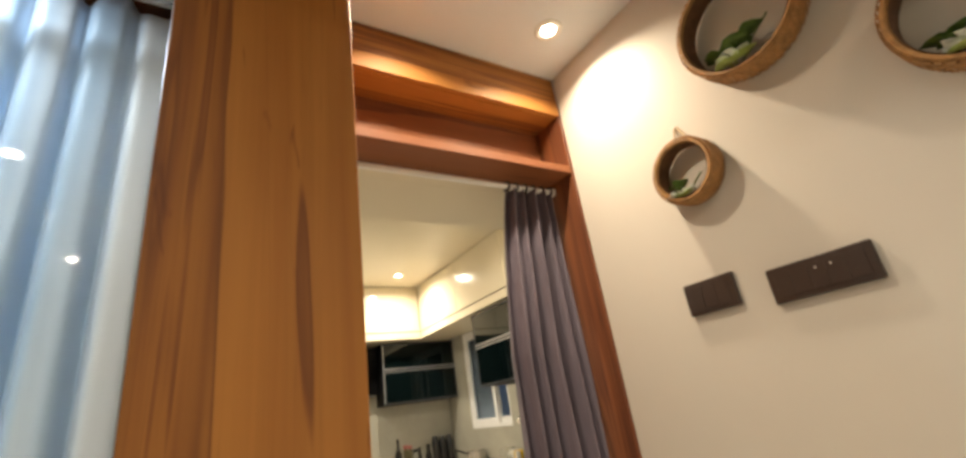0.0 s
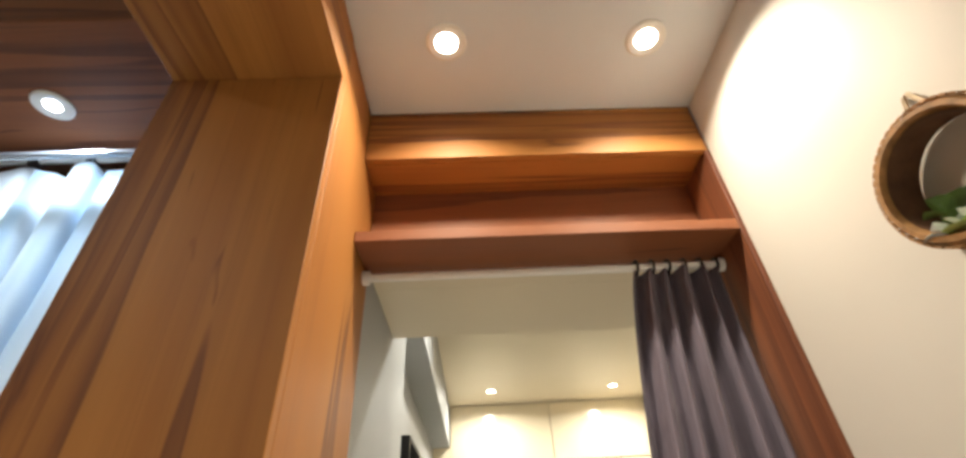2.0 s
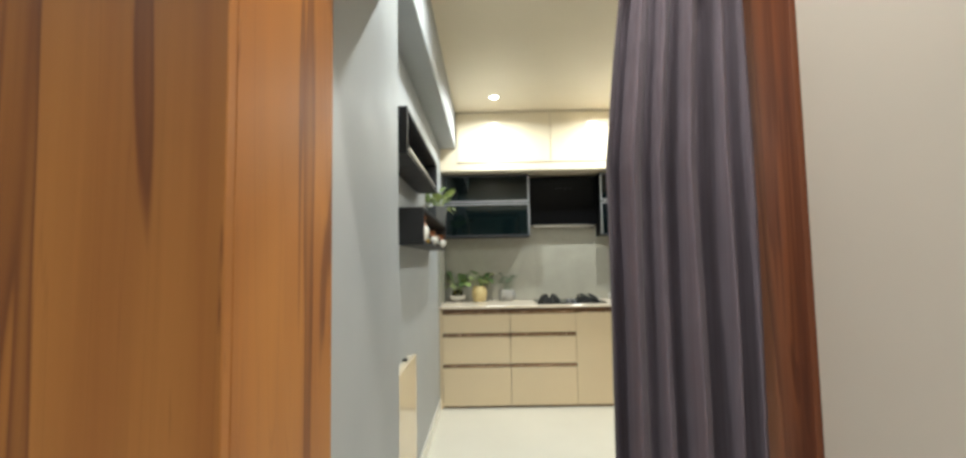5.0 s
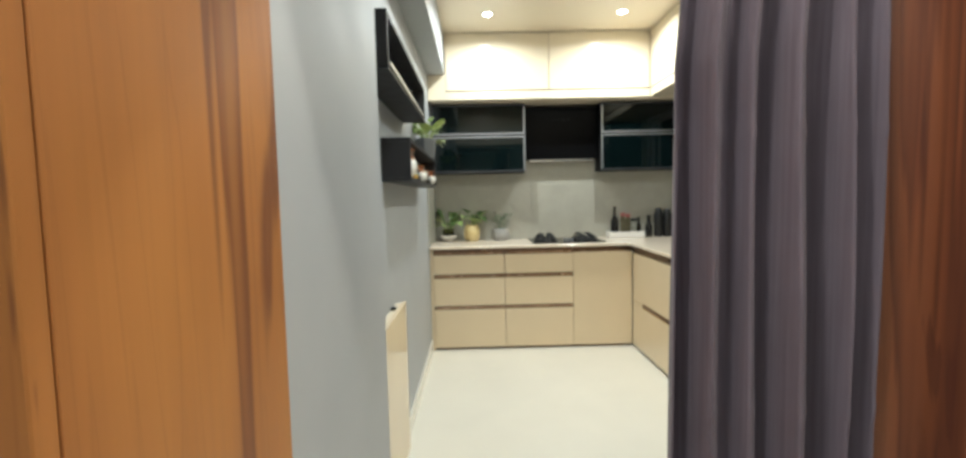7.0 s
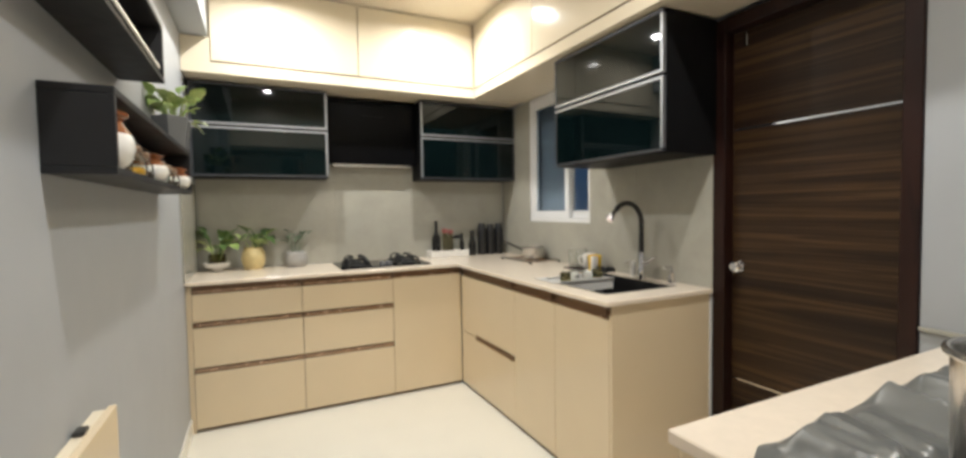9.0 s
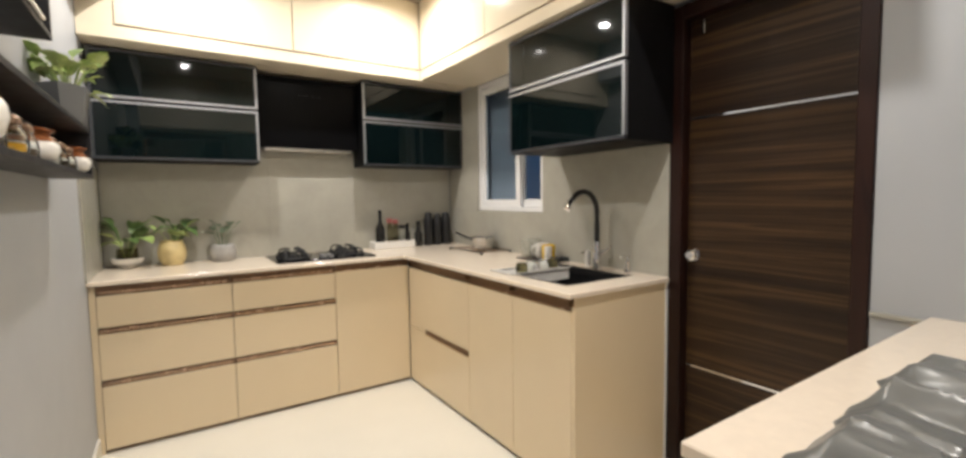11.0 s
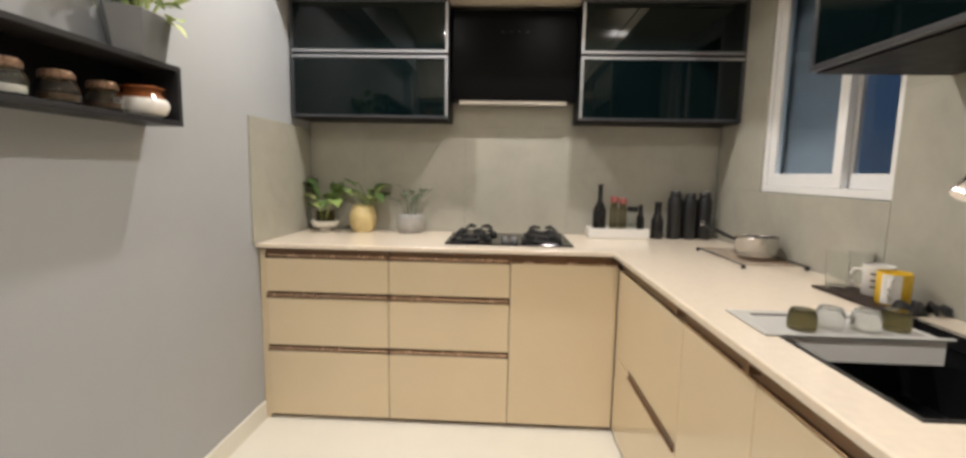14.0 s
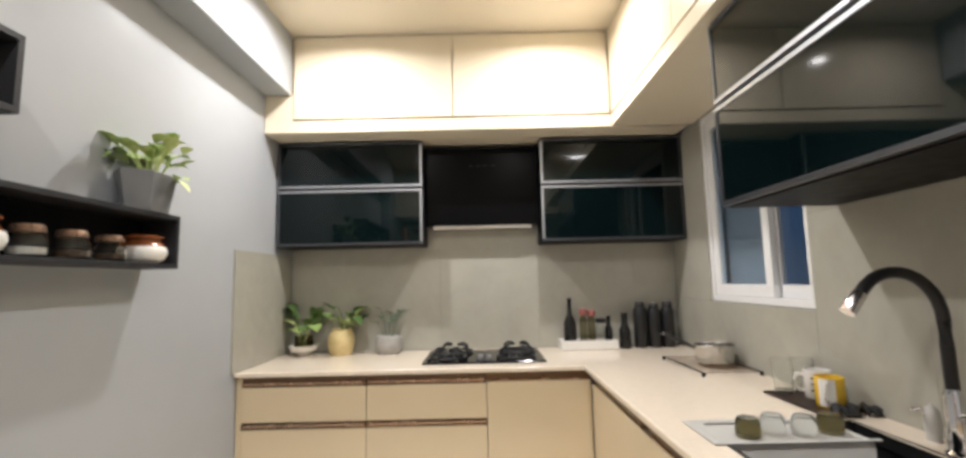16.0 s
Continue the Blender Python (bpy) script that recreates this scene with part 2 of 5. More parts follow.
M_DARKBOTTLE = plain("dark_bottle_glass", (0.012, 0.011, 0.010), 0.08)
M_LEAF = leaf_material("pothos_leaf", (0.20, 0.36, 0.07), (0.66, 0.70, 0.30))
M_LEAF_PALE = leaf_material("silvery_leaf", (0.44, 0.50, 0.49), (0.78, 0.81, 0.79))
M_LEAF_DARK = leaf_material("dark_green_leaf", (0.036, 0.085, 0.024), (0.17, 0.26, 0.07))
M_LEAF_GREY = leaf_material("grey_green_leaf", (0.07, 0.11, 0.07), (0.22, 0.27, 0.17))
M_CURTAIN = cloth("grey_mauve_curtain_cloth", (0.182, 0.154, 0.196), sheen=0.06)


def satin_stripes(name, blue, white):
    """Pale satin cloth in soft, uneven upright bands of blue and white."""
    m, nt, b = material(name, 0.42, spec=0.5)
    band = noise_node(nt, coords(nt, (9.0, 0.6, 0.25)), 1.0, 2, 0.5, 0.3)
    weave = noise_node(nt, coords(nt, (260, 260, 30)), 1.0, 2)
    base = ramp(nt, band, [(0.38, blue), (0.58, white)])
    nt.links.new(mix(nt, 0.25, base, ramp(nt, weave, [(0.3, (0.75, 0.75, 0.75)), (0.7, (1, 1, 1))]), "MULTIPLY"), b.inputs["Base Color"])
    b.inputs["Sheen Weight"].default_value = 0.2
    bump(nt, b, weave, 0.1, 0.0006)
    return m


M_SHEER = satin_stripes("pale_blue_white_satin", (0.46, 0.64, 0.86), (0.80, 0.85, 0.92))


def glow(name, colour, strength):
    m, nt, b = material(name, 0.5)
    b.inputs["Emission Color"].default_value = (*colour, 1)
    b.inputs["Emission Strength"].default_value = strength
    return m


# Backdrop glow, added to give the window panes their night blue.
M_NIGHT = glow("night_backdrop_glow", (0.34, 0.44, 0.54), 0.062)
M_LED = glow("led_diffuser", (1.0, 0.90, 0.74), 30)
M_LED_COOL = glow("cool_led_diffuser", (0.9, 0.95, 1.0), 30)

# ---- builders ----
ORIGIN = {}


def mesh_object(name, bm, mat, smooth=False):
    me = bpy.data.meshes.new(name)
    bmesh.ops.recalc_face_normals(bm, faces=bm.faces[:])
    bm.to_mesh(me)
    bm.free()
    me.materials.append(mat)
    if smooth:
        for p in me.polygons:
            p.use_smooth = True
        me.set_sharp_from_angle(angle=radians(40))
    return new(name, me)


def setting(name, bm, mat, label="", category="", smooth=False):
    return tagged(mesh_object(name, bm, mat, smooth), label, category, kind="structure")


def thing(name, at, label, category, group="", kind="", local=False):
    """The Empty at a thing's base. Its parts are given in world metres, or about the base where local."""
    ob = new(name)
    ob.location = at
    ORIGIN[ob.name] = Vector((0, 0, 0)) if local else Vector(at)
    return tagged(ob, label, category, group, kind)


def part(name, bm, mat, parent, label="", smooth=False):
    o = ORIGIN.get(parent.name, Vector((0, 0, 0)))
    bmesh.ops.translate(bm, verts=bm.verts[:], vec=-o)
    ob = mesh_object(name, bm, mat, smooth)
    ob.parent = parent
    ORIGIN[ob.name] = o
    if label:
        ob["label"] = label
    return ob


def box(x0, x1, y0, y1, z0, z1, bevel=0.0, bm=None, seg=1):
    bm2 = bmesh.new()
    bmesh.ops.create_cube(bm2, size=1)
    for v in bm2.verts:
        v.co = Vector(((x0 + x1) / 2 + v.co.x * (x1 - x0), (y0 + y1) / 2 + v.co.y * (y1 - y0), (z0 + z1) / 2 + v.co.z * (z1 - z0)))
    if bevel:
        bmesh.ops.bevel(bm2, geom=bm2.edges[:], offset=bevel, segments=seg, affect="EDGES", profile=0.5)
    return join(bm, bm2)


def lean(bm):
    """The east wall is a little out of square: moves what lies on it along with it."""
    for v in bm.verts:
        if v.co.x > 2.53:
            v.co.x += 0.035 * (v.co.y - 4.0)
    return bm


def join(bm, bm2):
    if bm is None:
        return bm2
    me = bpy.data.meshes.new("tmp")
    bm2.to_mesh(me)
    bm2.free()
    bm.from_mesh(me)
    bpy.data.meshes.remove(me)
    return bm


def lathe(profile, seg=24, at=(0, 0, 0), bm=None, squash=1.0):
    """Turns (radius, height) pairs about the upright axis."""
    b = bmesh.new()
    rings = []
    for r, z in profile:
        if r < 1e-6:
            rings.append([b.verts.new((at[0], at[1], at[2] + z))])
        else:
            rings.append([b.verts.new((at[0] + r * math.cos(2 * math.pi * i / seg), at[1] + squash * r * math.sin(2 * math.pi * i / seg), at[2] + z)) for i in range(seg)])
    for a, c in zip(rings, rings[1:]):
        for i in range(seg):
            j = (i + 1) % seg
            if len(a) == 1 and len(c) > 1:
                b.faces.new((a[0], c[i], c[j]))
            elif len(c) == 1 and len(a) > 1:
                b.faces.new((a[i], c[0], a[j]))
            elif len(a) > 1:
                b.faces.new((a[i], c[i], c[j], a[j]))
    return join(bm, b)


def tube(points, radius, seg=10, bm=None, closed=False):
    """A round bar along points; radius may be one number or one for each point."""
    b = bmesh.new()
    pts = [Vector(p) for p in points]
    rad = radius if isinstance(radius, (list, tuple)) else [radius] * len(pts)
    rings, up = [], Vector((0, 0, 1))
    for i, p in enumerate(pts):
        q = pts[(i + 1) % len(pts)] if closed or i + 1 < len(pts) else p
        o = pts[i - 1] if closed or i else p
        d = (q - o).normalized()
        side = d.cross(up)
        if side.length < 1e-3:
            side = d.cross(Vector((0, 1, 0)))
        side.normalize()
        nrm = side.cross(d).normalized()
        rings.append([b.verts.new(p + rad[i] * (math.cos(2 * math.pi * k / seg) * side + math.sin(2 * math.pi * k / seg) * nrm)) for k in range(seg)])
    pairs = list(zip(rings, rings[1:]))
    if closed:
        pairs.append((rings[-1], rings[0]))
    for a, c in pairs:
        for k in range(seg):
            b.faces.new((a[k], a[(k + 1) % seg], c[(k + 1) % seg], c[k]))
    if not closed:
        b.faces.new(rings[0][::-1])
        b.faces.new(rings[-1])
    return join(bm, b)


def leaf(bm, base, direction, length, width, droop, rnd):
    """One pointed, folded leaf blade with a little thickness, curving over."""
    d = Vector(direction).normalized()
    side = d.cross(Vector((0, 0, 1)))
    if side.length < 0.05:
        side = Vector((1, 0, 0))
    side.normalize()
    up = side.cross(d).normalized()
    rows = []
    for i, w in enumerate((0.16, 0.92, 1.0, 0.66, 0.04)):
        s = i / 4
        c = Vector(base) + d * (length * s) - Vector((0, 0, 1)) * (droop * length * s * s)
        hw = width * 0.5 * w
        rows.append([bm.verts.new(c - side * hw + up * hw * 0.3), bm.verts.new(c), bm.verts.new(c + side * hw + up * hw * 0.3)])
    for a, c in zip(rows, rows[1:]):
        for k in range(2):
            bm.faces.new((a[k], a[k + 1], c[k + 1], c[k]))


def foliage(parent, at, count, spread, height, length, width, mat, seed, upright=0.5):
    """Stems rising from a pot, each ending in a few leaves."""
    rnd = random.Random(seed)
    stems, leaves = bmesh.new(), bmesh.new()
    for i in range(count):
        a = rnd.uniform(0, 2 * math.pi)
        r = spread * math.sqrt(rnd.random())
        top = Vector(at) + Vector((r * math.cos(a), r * math.sin(a), height * rnd.uniform(0.45, 1.0) * (1 - 0.35 * r / spread)))
        foot = Vector(at) + Vector((0.2 * r * math.cos(a), 0.2 * r * math.sin(a), 0))
        midp = foot.lerp(top, 0.55) + Vector((0, 0, 0.15 * height))
        tube([foot, midp, top], 0.0022, 5, stems)
        for k in range(rnd.choice((1, 2, 2))):
            b = a + rnd.uniform(-0.9, 0.9)
            d = Vector((math.cos(b), math.sin(b), rnd.uniform(upright - 0.5, upright + 0.5)))
            leaf(leaves, top if k == 0 else midp, d, length * rnd.uniform(0.7, 1.15), width * rnd.uniform(0.75, 1.15), rnd.uniform(0.1, 0.7), rnd)
    part("stem", stems, mat, parent)
    return part("leaves", leaves, mat, parent, smooth=True)


# ---- structure ----
BACK, LEFT, RIGHT = 5.12, 0.305, 2.655
WIN = (3.83, 4.62, 1.166, 2.12)
DOOR = (2.123, 2.893, 2.13)
setting("floor", box(-2.6, 2.9, -2.6, 5.3, -0.1, 0.0), M_FLOOR, "glossy ivory tiled floor", "floor")
b = box(0.155, LEFT, 2.07, BACK, 0, KITCHEN_Z)
box(0.155, 0.41, 1.305, 2.07, 0, KITCHEN_Z, bm=b)
setting("wall_west", b, M_WALL_GREY, "pale grey painted kitchen wall with a step", "wall")
setting("wall_north", box(0.155, 2.85, BACK, 5.27, 0, KITCHEN_Z), M_WALL_GREY, "grey wall behind the cooking counter", "wall")
b = box(RIGHT, 2.81, 1.45, DOOR[0], 0, KITCHEN_Z)
box(RIGHT, 2.81, DOOR[0], DOOR[1], DOOR[2], KITCHEN_Z, bm=b)
box(RIGHT, 2.81, DOOR[1], WIN[0], 0, KITCHEN_Z, bm=b)
box(RIGHT, 2.81, WIN[0], WIN[1], 0, WIN[2], bm=b)
box(RIGHT, 2.81, WIN[0], WIN[1], WIN[3], KITCHEN_Z, bm=b)
box(RIGHT, 2.81, WIN[1], BACK, 0, KITCHEN_Z, bm=b)
setting("wall_east", lean(b), M_WALL_GREY, "grey kitchen wall with a window and a door", "wall")
setting("wall_divider", box(1.29, 2.81, 1.33, 1.45, 0, KITCHEN_Z), M_WALL_GREY, "grey wall between the kitchen and the living area", "wall")
setting("lintel", box(0.41, RIGHT, 1.452, 1.78, 2.105, KITCHEN_Z), M_CEIL, "cream painted beam over the kitchen entrance", "beam")
b = box(0.41, 1.288, 1.305, 1.451, 2.105, KITCHEN_Z)
setting("lintel_soffit", b, M_CEIL, "cream painted underside of the entrance beam", "beam")
setting("ceiling_kitchen", box(0.155, 2.9, 1.30, 5.27, KITCHEN_Z, 2.80), M_CEIL, "cream kitchen ceiling with downlights", "ceiling")
setting("beam", box(LEFT, 0.453, 2.072, 4.703, 2.339, KITCHEN_Z - 0.002, 0.003), M_WALL_GREY, "boxed beam along the kitchen wall in pale paint", "beam")
setting("wall_living", box(1.277, 1.42, -2.6, 1.145, 0, 2.60), M_WALL_CREAM, "warm white painted living room wall", "wall")
setting("wall_south", box(-2.6, 1.277, -2.7, -2.6, 0, 2.7), M_WALL_CREAM, "warm white wall", "wall")
setting("wall_far_west", box(-2.7, -2.6, -2.7, 1.6, 0, 2.7), M_WALL_CREAM, "warm white wall", "wall")
setting("wall_behind_curtain", box(-2.6, 0.15, 1.45, 1.6, 0, 2.7), M_WALL_CREAM, "warm white wall behind the pale curtain", "wall")
setting("ceiling_living", box(0.422, 1.277, -2.6, 1.146, LIVING_Z, 2.6), M_CEIL_LIVING, "white false ceiling strip with downlights", "ceiling")
setting("ceiling_hall", box(-2.6, 0.078, -2.6, 0.88, 2.60, 2.70), M_CEIL_LIVING, "white ceiling", "ceiling")
setting("ceiling_over", box(-2.6, 1.42, -2.6, 1.6, 2.72, 2.80), M_CEIL_LIVING, "slab above the false ceiling", "ceiling")
setting("skirting", box(LEFT, LEFT + 0.012, 2.075, 4.50, 0, 0.09, 0.002), M_FLOOR, "ivory tile skirting", "skirting")

# ---- entrance portal ----
portal = thing("wooden_portal", (0.85, 1.2, 0), "teak laminate doorway surround with an open shelf niche above", "door frame")
part("column_front", box(0.078, 0.420, 0.915, 0.935, 0, 2.308, 0.0015), M_WOOD_V, portal)
part("column_side", box(0.400, 0.420, 0.936, 1.303, 0, LIVING_Z, 0.001), M_WOOD_SIDE, portal)
part("column_back", box(0.078, 0.098, 0.936, 1.15, 0, 2.47, 0.0015), M_WOOD_V, portal)
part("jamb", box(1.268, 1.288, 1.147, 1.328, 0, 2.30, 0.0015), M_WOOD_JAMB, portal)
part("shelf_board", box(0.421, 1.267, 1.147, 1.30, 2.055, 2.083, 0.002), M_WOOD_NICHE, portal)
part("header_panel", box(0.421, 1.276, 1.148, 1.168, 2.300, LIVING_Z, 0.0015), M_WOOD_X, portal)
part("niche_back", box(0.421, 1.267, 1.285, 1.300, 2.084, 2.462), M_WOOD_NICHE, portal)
part("niche_top", box(0.421, 1.267, 1.169, 1.284, 2.300, 2.318), M_WOOD_X, portal)
part("jamb_upper", box(1.268, 1.288, 1.169, 1.328, 2.301, 2.46, 0.001), M_WOOD_V, portal)
wb = thing("wooden_beam", (0.25, 0.0, 2.308), "teak laminate boxed ceiling beam meeting the column", "beam", kind="structure")
part("underside", box(0.078, 0.420, -2.6, 0.934, 2.309, 2.325, 0.001), M_WOOD_Y, wb)
part("side_panel", box(0.402, 0.4205, -2.6, 0.935, 2.3255, LIVING_Z + 0.1), M_WOOD_Y, wb)
part("side_panel", box(0.078, 0.096, -2.6, 0.934, 2.3255, 2.60), M_WOOD_Y, wb)
setting("alcove_soffit", box(-2.6, 0.077, 0.88, 1.45, 2.48, 2.60, 0.002), M_WOOD_NICHE, "teak soffit above the curtain, shade put into its colour", "ceiling")

# ---- kitchen base units ----
FRONT_Y, FRONT_X, UNDER, TOP = 4.500, 2.005, 0.860, 0.880


def front_y(parent, name, x0, x1, z0, z1, y=FRONT_Y):
    return part(name, box(x0 + 0.0015, x1 - 0.0015, y, y + 0.019, z0 + 0.002, z1 - 0.002, 0.0015), M_CAB, parent)


def front_x(parent, name, y0, y1, z0, z1, x=FRONT_X):
    return part(name, box(x, x + 0.019, y0 + 0.0015, y1 - 0.0015, z0 + 0.002, z1 - 0.002, 0.0015), M_CAB, parent)


def drawer_unit_back(x0, x1):
    u = thing("drawer_unit", ((x0 + x1) / 2, 4.8, 0), "beige gloss drawer unit with three drawers and bronze profile grips", "cabinet", "kitchen base units")
    part("body", box(x0 + 0.0015, x1 - 0.0015, FRONT_Y + 0.021, BACK - 0.012, 0.004, UNDER - 0.004), M_PROFILE, u)
    for z0, z1 in ((0.020, 0.347), (0.377, 0.613), (0.643, 0.808)):
        d = front_y(u, "drawer", x0, x1, z0, z1)
        part("grip", box(x0 + 0.004, x1 - 0.004, FRONT_Y + 0.001, FRONT_Y + 0.020, z1 + 0.007, z1 + 0.019, 0.003), M_HANDLE, d, "champagne bronze profile grip")
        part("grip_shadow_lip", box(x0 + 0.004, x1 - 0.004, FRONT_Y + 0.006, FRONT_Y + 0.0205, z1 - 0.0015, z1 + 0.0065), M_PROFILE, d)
        for ex in (x0 + 0.0015, x1 - 0.0075):
            part("end_cap", box(ex, ex + 0.006, FRONT_Y - 0.004, FRONT_Y - 0.0005, z1 - 0.002, z1 + 0.024, 0.001), M_PROFILE, d, "dark end cap")
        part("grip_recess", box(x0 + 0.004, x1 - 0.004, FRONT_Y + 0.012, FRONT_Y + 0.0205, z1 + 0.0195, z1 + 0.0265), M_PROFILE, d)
    return u


def door_unit_x(y0, y1):
    u = thing("base_cabinet", (2.3, (y0 + y1) / 2, 0), "beige gloss base cabinet with a plain door", "cabinet", "kitchen base units")
    part("body", box(FRONT_X + 0.021, RIGHT - 0.055, y0 + 0.0015, y1 - 0.0015, 0.004, 0.62), M_PROFILE, u)
    d = front_x(u, "door", y0, y1, 0.020, 0.797)
    part("grip", box(FRONT_X + 0.001, FRONT_X + 0.020, y0 + 0.004, y1 - 0.004, 0.797, 0.803, 0.001), M_HANDLE, d, "bronze profile grip")
    return u


drawer_unit_back(0.334, 0.928)
drawer_unit_back(0.928, 1.503)
u = thing("corner_cabinet", (1.75, 4.8, 0), "beige gloss corner base cabinet with a plain door", "cabinet", "kitchen base units")
part("body", box(1.5045, 2.0, FRONT_Y + 0.021, BACK - 0.012, 0.004, UNDER - 0.004), M_PROFILE, u)
d = front_y(u, "door", 1.503, 2.003, 0.020, 0.812)
part("grip", box(1.507, 2.0, FRONT_Y + 0.001, FRONT_Y + 0.020, 0.812, 0.818, 0.001), M_HANDLE, d, "bronze profile grip")
u = thing("pull_out_unit", (2.3, 4.1, 0), "beige gloss pull-out unit with a slot grip between two drawers", "cabinet", "kitchen base units")
part("body", box(FRONT_X + 0.021, RIGHT - 0.012, 3.7215, 4.498, 0.004, UNDER - 0.004), M_PROFILE, u)
front_x(u, "drawer", 3.72, 4.498, 0.020, 0.396)
front_x(u, "drawer", 3.72, 4.498, 0.396, 0.797)
part("grip", box(FRONT_X - 0.004, FRONT_X - 0.0005, 3.725, 4.25, 0.385, 0.415, 0.001), M_PROFILE, u, "bronze slot grip")
part("grip_lip", box(FRONT_X - 0.010, FRONT_X - 0.0045, 3.725, 4.25, 0.385, 0.391, 0.001), M_HANDLE, u)
door_unit_x(3.318, 3.72)
door_unit_x(2.918, 3.318)
ep = thing("end_panel", (2.3, 2.905, 0), "beige gloss end panel closing the counter", "panel")
part("panel", lean(box(FRONT_X, RIGHT - 0.022, 2.900, 2.9165, 0.0, UNDER - 0.001, 0.001)), M_CAB, ep)
part("edge_strip", lean(box(RIGHT - 0.021, RIGHT - 0.004, 2.897, 2.9165, 0.0, UNDER - 0.001, 0.001)), M_UPVC, ep)
fl = thing("filler_strip", (0.32, 4.6, 0), "beige filler strip beside the drawer unit", "panel")
part("strip", box(LEFT + 0.002, 0.3335, FRONT_Y + 0.004, FRONT_Y + 0.02, 0.0, UNDER - 0.002), M_CAB, fl)
gp = thing("grip_channel", (1.2, 4.5, 0.82), "dark bronze grip channel under the worktop", "trim")
part("channel", box(0.334, FRONT_X + 0.004, FRONT_Y + 0.006, FRONT_Y + 0.020, 0.820, UNDER - 0.001), M_PROFILE, gp)
part("channel", box(FRONT_X + 0.006, FRONT_X + 0.020, 2.9175, FRONT_Y + 0.004, 0.804, UNDER - 0.001), M_PROFILE, gp)
for cx, cy in ((0.928, FRONT_Y - 0.024), (1.503, FRONT_Y - 0.024)):
    part("bracket", box(cx - 0.007, cx + 0.007, cy, cy + 0.029, 0.826, 0.852, 0.002), M_PROFILE, gp)
for cx, cy in ((FRONT_X - 0.026, 3.72), (FRONT_X - 0.026, 3.318), (FRONT_X - 0.026, 2.918)):
    part("bracket", box(cx, cx + 0.031, cy - 0.012, cy + 0.012, 0.822, 0.852, 0.002), M_PROFILE, gp)

# worktop with the sink cut out
SX0, SX1, SY0, SY1 = 2.085, 2.525, 3.03, 3.56
wt = thing("worktop", (2.3, 4.0, UNDER), "cream quartz L-shaped kitchen worktop with a sink cut-out", "worktop")
xs = (LEFT + 0.002, 1.968, SX0, SX1, RIGHT - 0.002)
ys = (2.887, SY0, SY1, 4.472, BACK - 0.012)
cells = [(i, j) for i in range(4) for j in range(4) if j == 3 or (i >= 1 and (i, j) != (2, 1))]
b = bmesh.new()
corner = {}


def slab_vert(i, j, k):
    if (i, j, k) not in corner:
        corner[i, j, k] = b.verts.new((xs[i], ys[j], (UNDER, TOP)[k]))
    return corner[i, j, k]


for i, j in cells:
    for k in (0, 1):
        b.faces.new([slab_vert(i + di, j + dj, k) for di, dj in ((0, 0), (1, 0), (1, 1), (0, 1))])
    for (ni, nj), (p, q) in (((i, j - 1), ((0, 0), (1, 0))), ((i + 1, j), ((1, 0), (1, 1))), ((i, j + 1), ((1, 1), (0, 1))), ((i - 1, j), ((0, 1), (0, 0)))):
        if (ni, nj) not in cells:
            b.faces.new((slab_vert(i + p[0], j + p[1], 0), slab_vert(i + q[0], j + q[1], 0), slab_vert(i + q[0], j + q[1], 1), slab_vert(i + p[0], j + p[1], 1)))
bmesh.ops.recalc_face_normals(b, faces=b.faces[:])
rim = [e for e in b.edges if e.calc_face_angle(0) > 1.0 and abs(e.verts[0].co.z - TOP) < 1e-5 and abs(e.verts[1].co.z - TOP) < 1e-5]
bmesh.ops.bevel(b, geom=rim, offset=0.005, segments=3, affect="EDGES", profile=0.5)
part("slab", lean(b), M_SLAB, wt)
part("drip_edge", box(LEFT + 0.004, 1.975, 4.4735, 4.4885, UNDER - 0.007, UNDER - 0.0005, 0.001), M_PROFILE, wt, "bronze drip edge")
part("drip_edge", box(1.9695, 1.985, 2.889, 4.473, UNDER - 0.007, UNDER - 0.0005, 0.001), M_PROFILE, wt, "bronze drip edge")

# ---- splash tiles ----
sp = thing("backsplash", (1.5, BACK, TOP), "large grey glazed wall tiles above the worktop", "tiles", kind="structure")
xs = [LEFT + 0.012, 0.633, 1.233, 1.833, 2.433, 2.678]
for x0, x1 in zip(xs, xs[1:]):
    part("tile", box(x0 + 0.0003, x1 - 0.0003, BACK - 0.010, BACK, TOP + 0.001, 1.4905, 0.0004), M_SPLASH, sp)
    part("tile", box(x0 + 0.0003, x1 - 0.0003, BACK - 0.010, BACK, 1.491, 2.12, 0.0004), M_SPLASH, sp)
part("tile", box(LEFT, LEFT + 0.010, 4.440, BACK - 0.011, TOP + 0.001, 1.466, 0.001), M_SPLASH, sp)
for y0, y1 in ((2.895, 3.40), (3.40, 3.829)):
    part("tile", lean(box(RIGHT - 0.010, RIGHT, y0 + 0.0003, y1 - 0.0003, TOP + 0.001, 1.50, 0.0004)), M_SPLASH, sp)
    part("tile", lean(box(RIGHT - 0.010, RIGHT, y0 + 0.0003, y1 - 0.0003, 1.5005, 2.12, 0.0004)), M_SPLASH, sp)
